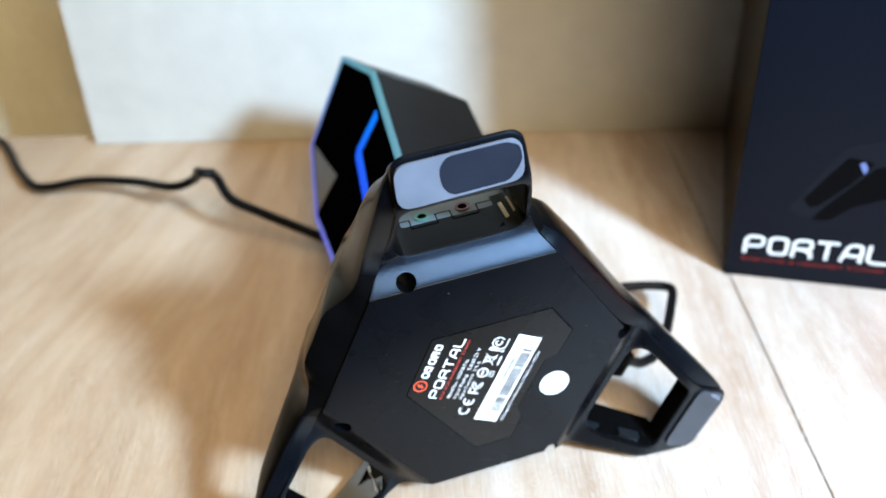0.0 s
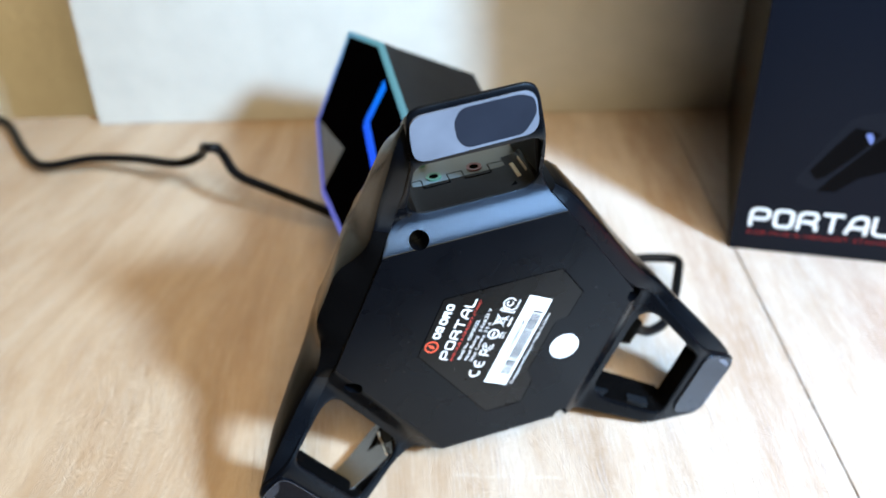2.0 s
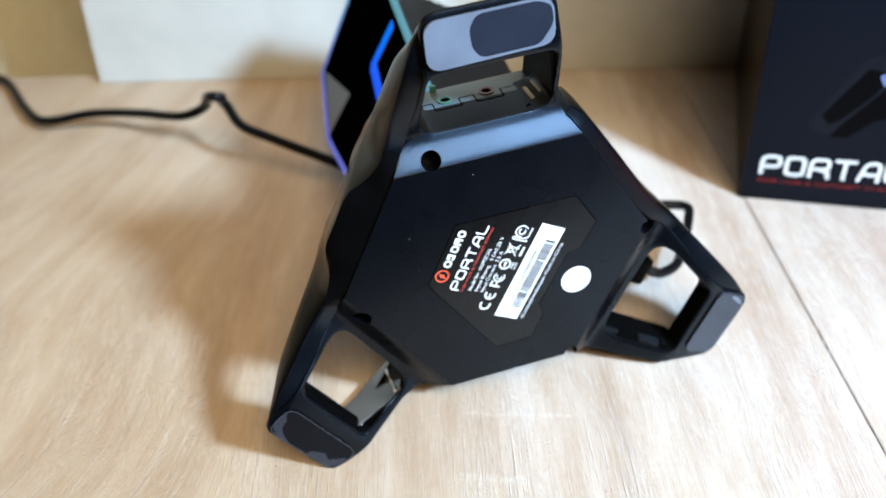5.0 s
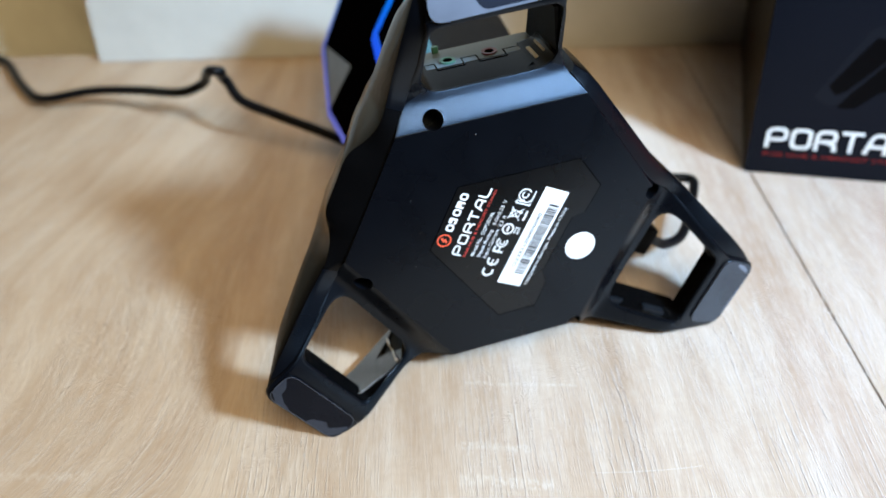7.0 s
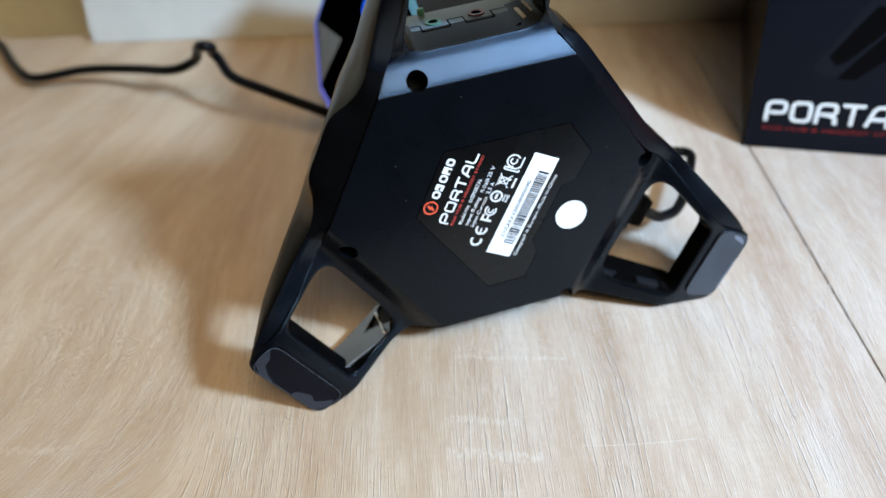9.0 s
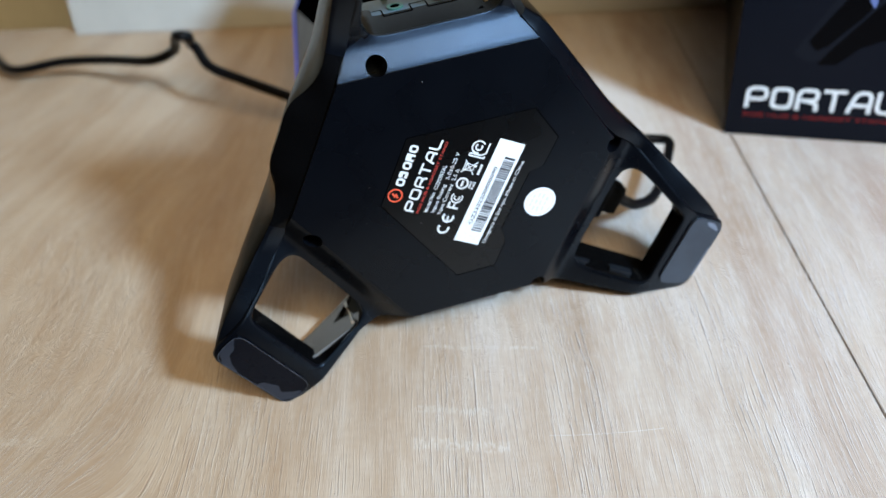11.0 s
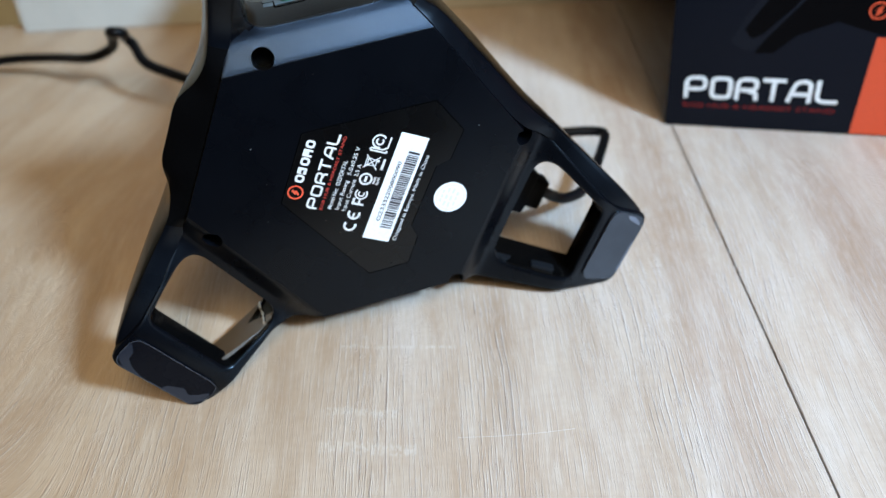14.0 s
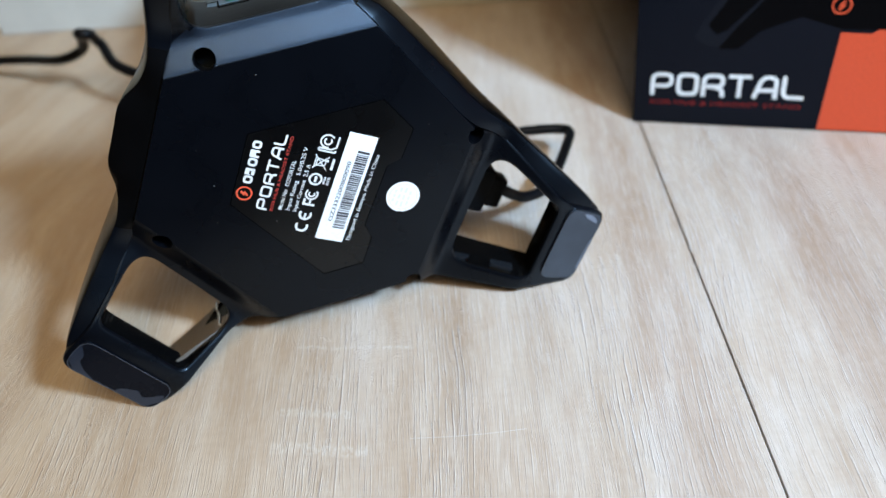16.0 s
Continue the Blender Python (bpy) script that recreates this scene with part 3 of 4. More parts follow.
def lofted(loops):
    """Closed loops of equal length, skinned one after the other and capped."""
    bm = bmesh.new()
    rows = [[bm.verts.new(p) for p in loop] for loop in loops]
    for a, b in zip(rows, rows[1:]):
        for i in range(len(a)):
            bm.faces.new((a[i], a[(i + 1) % len(a)], b[(i + 1) % len(a)], b[i]))
    bm.faces.new(rows[0]), bm.faces.new(rows[-1])
    return bm


lift = lambda loop, z: [(x, y, z * MM) for x, y in loop]
hexa = lambda x, y, z, more=2.2: lift(hexagon(x, y, more), z)
body = lofted([hexa(27.6, 42.0, -9.5, 2.0), hexa(27.7, 42.1, -9.62, 1.9), hexa(27.9, 42.4, -10.9, 1.7), hexa(28.6, 43.3, -13.6, 4.4), hexa(28.9, 43.8, -24, 4.0), hexa(29.3, 44.4, -25, 3.4), hexa(29.6, 45.0, -42, 0.8), hexa(25, 38, -50), hexa(18, 27, -54)])
right = spun(2)
holes = [(spun(k) @ Vector((x * MM, y * MM, z * MM)), spun(k) @ Vector((0, lean, 1)), r * MM, 16 * MM) for k in SCREWS for x, y, z, lean, r in SCREWS[k]]
body = drilled(body, holes)
base = part("base_body", body, SATIN, stand, smooth=12)

# the covers of two sides run on from leg to leg. Rows: place along the side, then (out, depth) of
# the front seam, the crease, the back ridge and the hidden back edge
LONG_SIDE = (
    (0, (46.3, -9.7), (56.4, -16.0), (54.3, -26), (51, -38)),
    (8, (46.3, -9.7), (56.5, -16.0), (54.3, -26), (51, -38)),
    (11.5, (46.3, -9.7), (55.6, -16.0), (53.2, -30), (50.8, -40)),
    (15, (46.3, -9.7), (53.2, -15.5), (52.3, -32), (50.5, -41)),
    (19, (46.3, -9.7), (51.9, -14.0), (51.9, -32.5), (50, -41)),
    (23, (46.4, -10.6), (51.5, -12.6), (52.0, -32), (50, -41)),
    (27, (46.7, -12.3), (51.6, -12.0), (52.5, -30.5), (50, -39)),
    (31.6, (47.0, -13.8), (52.4, -11.8), (53.4, -28), (50.5, -36)),
    (37, (47.9, -11.3), (53.8, -10.2), (54.7, -24.5), (52, -32)),
    (43.6, (49.1, -8.0), (55.4, -7.6), (56, -20.5), (53.5, -27)),
    (50, (51.1, -4.6), (56.9, -5.4), (57.1, -17), (55, -22)),
    (55, (52.9, -2.0), (58.1, -3.4), (58, -14), (56, -18)),
    (60, (55.0, -1.4), (58.9, -2.6), (58.2, -7.8), (57.0, -10.5)),
    (64, (56.4, -1.7), (59.0, -3.0), (58.4, -5.2), (57.2, -7.2)),
    (67.5, (57.0, -2.4), (58.0, -3.6), (57.5, -4.8), (57.0, -5.6)),
)
FAR_SIDE = (
    (-30, (45.3, -12.5), (46.6, -15), (47.4, -30), (45, -38)),
    (-26, (45.8, -10.6), (48.8, -13.8), (49.4, -32), (46, -40)),
    (-20, (45.7, -9.7), (49.6, -13.4), (50.4, -36), (47, -42)),
    (0, (45.7, -9.7), (50.2, -13.6), (51.6, -38), (48, -43)),
    (15, (45.7, -9.7), (50.6, -13.6), (51.7, -37), (48.5, -42)),
    (22, (46.6, -10.4), (51.2, -13.8), (52.0, -34), (49, -40)),
    (27, (48.4, -12.4), (52.2, -13.6), (52.4, -31), (50, -37)),
    (31.6, (49.8, -13.9), (53.5, -13.4), (53.2, -28), (51, -33)),
    (42, (49.9, -10.4), (54.6, -11.2), (54.2, -23), (52, -28)),
    (54, (50.1, -6.3), (56.0, -7.6), (55.6, -17), (53.5, -22)),
    (63, (51.0, -4.9), (56.9, -5.9), (56.5, -13), (55, -18)),
    (69, (54.0, -4.8), (57.3, -5.7), (56.9, -11), (55.4, -15)),
    (74, (56.0, -5.5), (56.9, -6.6), (56.6, -9), (56, -12)),
)


def along_side(rows, s, column, axis):
    return piece(s, [(r[0], r[column][axis]) for r in rows])


def cover_mesh(rows, stations, place, tilt_of, satin_from):
    """A skin over the rows, eased along the side; satin on the front of the legs, gloss elsewhere."""
    bm, rings = bmesh.new(), []
    for s in stations:
        about = [s + (1.6 if abs(s) < 26 else 3.6) * q / 4 for q in range(-4, 5)]
        at = [Vector([sum(along_side(rows, s_, c, axis) for s_ in about) / 9 for axis in (0, 1)]) for c in (1, 2, 3, 4)]
        p0, p1, p2, p3 = at
        up, down = (p0 - p1).normalized(), (p2 - p1).normalized()
        line = [p0 + Vector((-1.6, -1.8)), p0 + Vector((-0.5, -0.2)), p0.lerp(p1, 0.35), p0.lerp(p1, 0.7), p1 + up * 0.9, p1 + (up + down) * 0.22, p1 + down * 0.9,
                p1.lerp(p2, 0.35) + Vector((0.2, 0)), p1.lerp(p2, 0.7) + Vector((0.2, 0)), p2 - down * 0.5, p2 + (p3 - p2).normalized() * 0.5, p3, p3 + Vector((-2.5, 1.0))]
        rings.append([bm.verts.new(place(s, n_, z + tilt_of(s, n_))) for n_, z in line])
    for (a, b), s in zip(zip(rings, rings[1:]), stations):
        for i in range(len(a)):
            f = bm.faces.new((a[i], a[(i + 1) % len(a)], b[(i + 1) % len(a)], b[i]))
            f.material_index = 0 if i < 5 and satin_from(s) else 1
    bm.faces.new(rings[0]), bm.faces.new(rings[-1])
    return bm


reach_of = lambda s, n_: 0.866 * abs(s) + 0.5 * n_
BOTH_ENDS = tuple((-r[0], *r[1:]) for r in LONG_SIDE[:0:-1]) + LONG_SIDE
long_side = cover_mesh(BOTH_ENDS, [-67.5 + 1.5 * k for k in range(91)],
                       lambda s, n_, z: ((0.5 * s - 0.866 * n_) * MM, (0.866 * s + 0.5 * n_) * MM, z * MM),
                       lambda s, n_: rise(reach_of(s, n_), LEGS[1][3]) if s < 0 else 0.0, lambda s: abs(s) > 28)
part("side_cover", long_side, (SATIN, GLOSS), stand, "gloss black side cover", smooth=28)
far_side = cover_mesh(FAR_SIDE, [-30 + 1.6 * k for k in range(66)],
                      lambda s, n_, z: ((0.5 * s + 0.866 * n_) * MM, (-0.866 * s + 0.5 * n_) * MM, z * MM),
                      lambda s, n_: 0.0, lambda s: True)
part("side_cover", far_side, (SATIN, GLOSS), stand, "satin black side cover", smooth=28)


def inset(poly, d):
    out, n = [], len(poly)
    c = Vector((sum(p[0] for p in poly) / n, sum(p[1] for p in poly) / n))
    for i in range(n):
        p, a, b = Vector(poly[i]), Vector(poly[i - 1]), Vector(poly[(i + 1) % n])
        na, nb = (p - a).normalized().orthogonal(), (b - p).normalized().orthogonal()
        na = na if na.dot(c - p) > 0 else -na
        nb = nb if nb.dot(c - p) > 0 else -nb
        m = (na + nb).normalized()
        q = p + m * d / max(0.3, m.dot(na))
        out.append((q.x, q.y))
    return out


# the rubber feet under their clear film
PADS = ([(17.0, 76.2), (16.6, 88.7), (-17.4, 88.5), (-17.7, 75.4)], [(18.2, 77.0), (17.2, 88.0), (-14.4, 87.9), (-15.0, 77.2)], [(15.2, 80.6), (13.8, 93.9), (-11.6, 94.0), (-12.4, 80.4)])
PADS = [rounded(p, 4.2) for p in PADS]
rect = lambda x0, y0, x1, y1: [(x0, y0), (x1, y0), (x1, y1), (x0, y1)]
scaled = lambda loop: [(x * MM, y * MM) for x, y in loop]
STUCK = (
    [[(-3.2, 88.1), (12.5, 88.2), (16.4, 86.6), (16.7, 82.2), (15.4, 80.0), (13.4, 77.6), (12, 76.8), (-3.0, 76.6), (-5.2, 79.5), (-5.6, 85.0)]],
    [[(15.9, 79.5), (14.5, 81), (13, 82.5), (12.5, 85), (9.5, 87), (5, 88.3), (12, 88.3), (15.8, 86)],
     [(-2, 88.3), (-3, 86.5), (-8, 84.5), (-10.5, 86), (-13, 84), (-15.8, 81), (-15.8, 85), (-13, 88.3)]],
    [[(-9.6, 87.6), (-11.4, 86.2), (-12.5, 84.0), (-12.6, 80.8), (-11.2, 82.6), (-10.4, 85)]],
)
shift = ((-0.3, 0), (1.6, -0.6), (1.3, 5.2))
for k in range(3):
    # the foot lies in the tilted front of its leg
    lean = Matrix(((1, 0, 0, 0), (0, 1, 0, 0), (0, LEGS[k][3], 1, -46 * MM * LEGS[k][3]), (0, 0, 0, 1)))
    # the third pad's colour is lightened to carry its reflection
    pad = part("foot_pad", slab([scaled(PADS[k])], -1.0 * MM, 0.0, lean), (FILM, FILM_DARK, FILM_SHEEN)[k], legs[k], "grey rubber foot under clear protective film")
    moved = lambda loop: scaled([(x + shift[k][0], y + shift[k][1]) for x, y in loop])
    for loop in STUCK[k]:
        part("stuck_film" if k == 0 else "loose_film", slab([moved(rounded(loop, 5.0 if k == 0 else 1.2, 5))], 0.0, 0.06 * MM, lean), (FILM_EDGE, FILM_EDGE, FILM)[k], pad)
    if k == 2:
        part("loose_film", slab([moved(rounded([(-4, 88.5), (-3, 88.0), (8, 87.9), (9, 88.5)], 0.2, 3))], 0.0, 0.06 * MM, lean), FILM, pad)
    if k == 1:
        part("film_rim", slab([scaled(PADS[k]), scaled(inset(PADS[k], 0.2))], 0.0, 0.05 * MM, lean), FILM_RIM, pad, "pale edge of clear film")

# the sockets inside the upper leg
part("socket_sill", block((32.5 * MM, 8.5 * MM, 12.5 * MM), Matrix.Translation((1.75 * MM, 46.65 * MM, -21.5 * MM)), 0.7 * MM), plastic("dark_grey_plastic", (0.135, 0.172, 0.188), 0.42, 2400, 0.25), base)
panel = part("socket_panel", block((42.5 * MM, 8.0 * MM, 13.4 * MM), Matrix.Translation((-0.6 * MM, 47.1 * MM, -34.6 * MM)), 1.0 * MM), GREY, stand, "grey plastic socket panel")
for x, mat, label in ((-7.4, GREEN, "pale green audio socket"), (5.6, RED, "dark red audio socket")):
    at = Matrix.Translation((x * MM, 51.1 * MM, -31.6 * MM)) @ pose(0, 0, 0, -90)
    part("audio_socket", ring(1.5 * MM, 2.4 * MM, 0.5 * MM, at), mat, panel, label)
    part("socket_hole", ring(0, 1.5 * MM, 0.25 * MM, at), HOLE, panel)

step_line = [(-17.5, 0), (-11.6, 0), (-11.6, -4.8), (-3.3, -4.8), (-3.3, 0), (1.4, 0), (1.4, -4.8), (9.8, -4.8), (9.8, 0), (21.5, 0)]
part("panel_joint", slab([scaled(stroke(step_line, 0.4, 0.2))], 0, 0.06 * MM, Matrix.Translation((0, 51.1 * MM, -31.6 * MM)) @ pose(0, 0, 0, -90)), HOLE, panel)
part("socket_tab", block((2.0 * MM, 2.2 * MM, 1.4 * MM), Matrix.Translation((-9.2 * MM, 52.0 * MM, -39.6 * MM)), 0.3 * MM), GREEN, panel, "pale green tab")
part("usb_bracket", joined([
    block((3.4 * MM, 1.0 * MM, 8.5 * MM), Matrix.Translation((17.6 * MM, 51.3 * MM, -24.0 * MM)), 0.3 * MM),
    block((1.0 * MM, 2.6 * MM, 8.5 * MM), Matrix.Translation((19.0 * MM, 52.3 * MM, -24.0 * MM)), 0.3 * MM),
]), DULL_METAL, panel, "brass-coloured bracket of the socket")
part("panel_gap", slab([scaled([(13.4, -1.8), (17.6, -1.8), (17.6, 2.4)])], 0, 0.2 * MM, Matrix.Translation((-0.6 * MM, 50.9 * MM, -18.6 * MM)) @ pose(0, 0, 0, -90)), HOLE, panel)
part("metal_spring", tube([(-15.9 * MM, 58.6 * MM, -23.5 * MM), (-15.7 * MM, 58.2 * MM, -20.5 * MM), (-16.3 * MM, 58.0 * MM, -18.0 * MM), (-16.1 * MM, 57.8 * MM, -15 * MM), (-15.6 * MM, 57.5 * MM, -11.8 * MM)], 0.55 * MM, 10), METAL, legs[1], "small bright steel contact spring")

SHEAR = Matrix(((-0.165, 0, 1, 28.9 * MM), (1, 0, 0, 0), (0, 1, 0, 0), (0, 0, 0, 1)))
INNER = ([(47, -16), (60, -11), (71, -6), (71, -16), (62, -32), (47, -44)], [(50, -17), (60, -10), (73, -4), (82, -6), (82, -16), (74, -22), (62, -35), (50, -45)])
INNER += ([(47, -16), (60, -11), (73, -5), (82, -8), (82, -18), (74.2, -21.7), (62, -27.4), (47, -34)],)
for k in (0, 2):
    part("inner_wall", slab([scaled(INNER[k])], 0, 1.5 * MM, SHEAR), (MATTE, None, GLOSS)[k], legs[k], "black inner wall")

# two grey patches stand in for reflections in the gloss inner wall
for loop in ([(52, -14.8), (58, -13.2), (60, -14.8), (54, -17)], [(65.5, -9.8), (72.6, -6.8), (73.4, -10.2), (66.5, -12.8)]):
    part("painted_glint", slab([scaled(rounded(loop, 0.5, 3))], -0.95 * MM, 0.2 * MM, SHEAR), GLINT, legs[2], "grey patch painted for a reflection")

MIRRORED = Matrix(((0.248, 0.3, -1, -27.4 * MM), (1, 0, 0, 0), (0, 1, 0, 0), (0, 0, 0, 1)))
part("inner_wall", slab([scaled(INNER[1])], 0, 1.5 * MM, MIRRORED), POLISHED, legs[1], "gloss black inner wall")

# the tower: a long six-sided slab with lit edges
AXIS = Matrix(((0.5, 0, -0.866, 0), (0.866, 0, 0.5, 0), (0, 1, 0, 0), (0, 0, 0, 1)))
TOWER = [(28.8, -207), (-22.5, -209), (-36.5, -157), (-24, -48), (30, -48), (42.6, -154)]


t3 = lambda poly, h: [(x * MM, y * MM, h * MM) for x, y in poly]
tower_bm = lofted([t3(inset(TOWER, 2.2), 24.0), t3(inset(TOWER, 0.4), 24.0), t3(TOWER, 22.5), t3(inset(TOWER, 0.6), 12.5), t3(inset(TOWER, 0.6), 12.0), t3(inset(TOWER, 1.2), -22), t3(inset(TOWER, 11), -33)])
tower_bm.transform(AXIS)
tower = part("tower", tower_bm, MATTE, stand, "matte dark grey six-sided tower", smooth=20)
face_bm = slab([scaled(inset(TOWER, 2.6))], 22 * MM, 24.4 * MM, AXIS)
part("face_panel", face_bm, MIRROR, tower, "gloss black face panel")
# a reflection in the gloss face, painted as a thin grey triangle
part("painted_reflection", slab([scaled([(-19, -203), (-32.5, -158), (-8, -150)])], 24.4 * MM, 24.6 * MM, AXIS), plastic("reflection_grey_plastic", (0.007, 0.008, 0.009), 0.3), tower)
EDGE_GLOW = glow("edge_light", ((0.0, (0.22, 0.16, 0.72)), (0.4, (0.18, 0.22, 0.80)), (0.75, (0.17, 0.36, 0.74)), (1.0, (0.16, 0.46, 0.56))), 1, -0.045, 0.045, 0.7)
for i in range(6):
    outer, inner = inset(TOWER, 0.1), inset(TOWER, 2.3)
    quad = [outer[i], outer[(i + 1) % 6], inner[(i + 1) % 6], inner[i]]
    part("light_strip", slab([scaled(quad)], 22.6 * MM, 24.9 * MM, AXIS), EDGE_GLOW, tower, "lit translucent edge strip")
LINE_GLOW = glow("line_light", ((0.0, (0.16, 0.02, 0.9)), (0.5, (0.02, 0.06, 0.95)), (1.0, (0.0, 0.17, 0.9))), 1, -0.01, 0.035, 1.0)
for a, b in (((32.5, -128.2), (13.0, -133)), ((13.0, -133), (7.4, -104)), ((7.4, -104), (5.0, -90))):
    d = Vector(b) - Vector(a)
    n = Vector((-d.y, d.x)).normalized() * 2.6
    e = d.normalized() * 1.0
    quad = [Vector(a) - e + n, Vector(b) + e + n, Vector(b) + e - n, Vector(a) - e - n]
    part("light_line", slab([scaled([tuple(p) for p in quad])], 24.4 * MM, 24.9 * MM, AXIS), LINE_GLOW, tower, "lit line in the gloss face")

# the rating plate let into the base, with its print
TEXT = Matrix(((0.5, -0.866, 0, 0), (0.866, 0.5, 0, 0), (0, 0, 1, -9.5 * MM), (0, 0, 0, 1)))
PLATE_LOOP = rounded([(-11.5, 22), (-30.5, -11.4), (-24, -22.4), (-14, -22.0), (-10.5, -18.6), (10.8, -18.8), (14, -22.2), (24, -22.5), (30.6, -11.2), (11.5, 22.4)][::-1], 0.8, 3)
plate = part("rating_plate", slab([scaled(PLATE_LOOP)], -0.3 * MM, 0.12 * MM, TEXT), PLATE, stand, "black rating plate with white and red print")
GROOVE = rounded([(p[0] * 1.012, p[1] * 1.014) for p in PLATE_LOOP], 0)
part("plate_gap", slab([scaled(GROOVE)], -0.3 * MM, 0.05 * MM, TEXT), HOLE, plate)


def write(text, s, t, height, mat, width=None, bold=0.003, parent=plate, name="lettering"):
    return part(name, lettering(text, height * MM, TEXT @ Matrix.Translation((s * MM, -t * MM, 0.12 * MM)), width * MM if width else None, bold, 0.05 * MM), mat, parent, smooth=0)


def mark(loops, s, t, mat, name="printed_mark", lift_=0.12, parent=plate):
    return part(name, slab([scaled(l) for l in loops], lift_ * MM, (lift_ + 0.05) * MM, TEXT @ Matrix.Translation((s * MM, -t * MM, 0))), mat, parent, smooth=0)


circ = lambda r, x=0, y=0, n=28, a0=0, a1=360: [(x + r * math.cos(radians(a0 + (a1 - a0) * k / n)), y + r * math.sin(radians(a0 + (a1 - a0) * k / n))) for k in range(n + (a1 - a0 < 360))]
arc = lambda r0, r1, a0, a1, x=0, y=0: circ(r1, x, y, 18, a0, a1) + circ(r0, x, y, 18, a0, a1)[::-1]
# maker's mark: a ring and five plain rounded shapes
mark([circ(2.35), circ(1.85)], -7.0, -19.2, RED_INK)
mark([rounded([(-0.9, -0.2), (0.3, 1.3), (0.9, 0.9), (0.2, 0.2), (0.9, 0.0), (-0.4, -1.3), (-0.9, -0.9), (-0.1, -0.2)], 0.1)], -7.0, -19.2, RED_INK)
for i, w in enumerate((2.6, 2.1, 2.6, 2.4, 2.5)):
    s0 = -3.6 + i * 2.85
    outer = rounded(rect(0, 0, w, 2.7), 1.1)
    mark([outer, rounded(rect(0.7, 0.7, w - 0.7, 2.0), 0.4)] if i % 2 == 0 else [rounded(rect(0, 0, w, 2.7), 0.3), rounded(rect(0.7, 0.0, w - 0.7, 1.0) if i == 3 else rect(0.1, 0.9, w - 0.8, 1.5), 0.1)], s0, -17.9, WHITE_INK)
part("lettering", wide_lettering("PORTAL", 3.3 * MM, 25.2 * MM, TEXT @ Matrix.Translation((-11.3 * MM, 11.7 * MM, 0.12 * MM)), 0.19, 0.16, 0.05 * MM), WHITE_INK, plate, smooth=0)
write("RGB HUB & HEADSET STAND", -11.2, -10.0, 0.95, DIM_RED_INK, 25.0, 0.006)
write("Model No:  OZPORTAL", -10.2, -7.4, 1.25, WHITE_INK, 16.6)
write("Input Rating   5.0±0.25 V", -10.0, -5.2, 1.25, WHITE_INK, 21.4)
write("Input Current  2.5 A", -10.0, -3.1, 1.25, WHITE_INK, 16.2)
mark([arc(1.3, 2.0, 60, 300)], -14.6, -0.2, WHITE_INK)
mark([arc(1.3, 2.0, 60, 300)], -10.4, -0.2, WHITE_INK)
mark([rect(-1.5, -0.3, 0.4, 0.3)], -10.4, -0.2, WHITE_INK)
mark([[(0, 0), (0.7, 0), (0.7, 1.3), (1.9, 1.3), (1.9, 1.9), (0.7, 1.9), (0.7, 3.0), (2.2, 3.0), (2.2, 3.7), (0, 3.7)]], -7.2, 1.6, WHITE_INK)
mark([arc(1.5, 2.0, 50, 310)], -3.2, -0.2, WHITE_INK)
mark([arc(0.6, 1.05, 50, 310)], -3.2, -0.2, WHITE_INK)
mark([circ(2.05), circ(1.45)], 1.9, -0.5, WHITE_INK)
mark([rounded(rect(-1.0, -0.38, 1.0, 0.38), 0.3)], 1.9, -0.5, WHITE_INK)
for i in range(5):
    mark([rect(0, 0, 0.36, 0.6)], 0.8 + 0.5 * i, 2.45, WHITE_INK)
write("RoHS", 0.7, 3.6, 0.85, WHITE_INK, 2.6, 0.012)
# a crossed-out bin over a bar
for side in (1, -1):
    mark([[(-2.3 * side, -2.0), (-2.05 * side, -2.2), (2.3 * side, 2.0), (2.05 * side, 2.2)]], 7.6, -0.5, WHITE_INK, lift_=0.12 + 0.01 * side)
mark([[(-1.35, 1.35), (1.35, 1.35), (0.95, -1.5), (-0.95, -1.5)], [(-1.0, 1.0), (-0.7, -1.2), (0.7, -1.2), (1.0, 1.0)]], 7.6, -0.5, WHITE_INK)
mark([rect(-1.6, 1.55, 1.6, 1.85)], 7.6, -0.5, WHITE_INK)
mark([circ(0.42, 0.8, -1.75)], 7.6, -0.5, WHITE_INK)
mark([rect(-1.8, 0, 1.8, 0.75)], 7.6, 3.4, WHITE_INK)
# nested strokes: an upright with a kinked arm round two open rings
for line in ([(-2.6, 2.4), (-2.6, -2.5), (-1.9, -2.5)], [(-1.8, 2.4), (-1.8, -1.2), (-0.9, -2.5), (2.6, -2.5)], [(-2.6, 2.4), (-1.8, 2.4)]):
    mark([stroke(line, 0.5, 0.2)], 14.0, 0.1, WHITE_INK)
mark([arc(1.75, 2.25, -50, 200, 0.6, 0.5)], 14.0, 0.1, WHITE_INK, lift_=0.125)
mark([arc(0.75, 1.25, 40, 320, 0.6, 0.4)], 14.0, 0.1, WHITE_INK)
sticker = part("barcode_sticker", slab([scaled(rect(-17.9, -13.5, 19.0, -4.9))], 0.12 * MM, 0.2 * MM, TEXT), PAPER, plate, "white paper barcode sticker", smooth=0)
rng = random.Random(5)
s0 = -13.2
while s0 < 13.0:
    w = rng.choice((0.28, 0.36, 0.5, 0.75))
    mark([rect(0, 0, w, 3.6)], s0, 12.6, BLACK_INK, "bar", 0.2)
    s0 += w + rng.choice((0.2, 0.26, 0.42))
write("OZ3332200800090", -11.2, 8.2, 1.25, BLACK_INK, 21.0, 0.012, name="lettering").location.z += 0.09 * MM
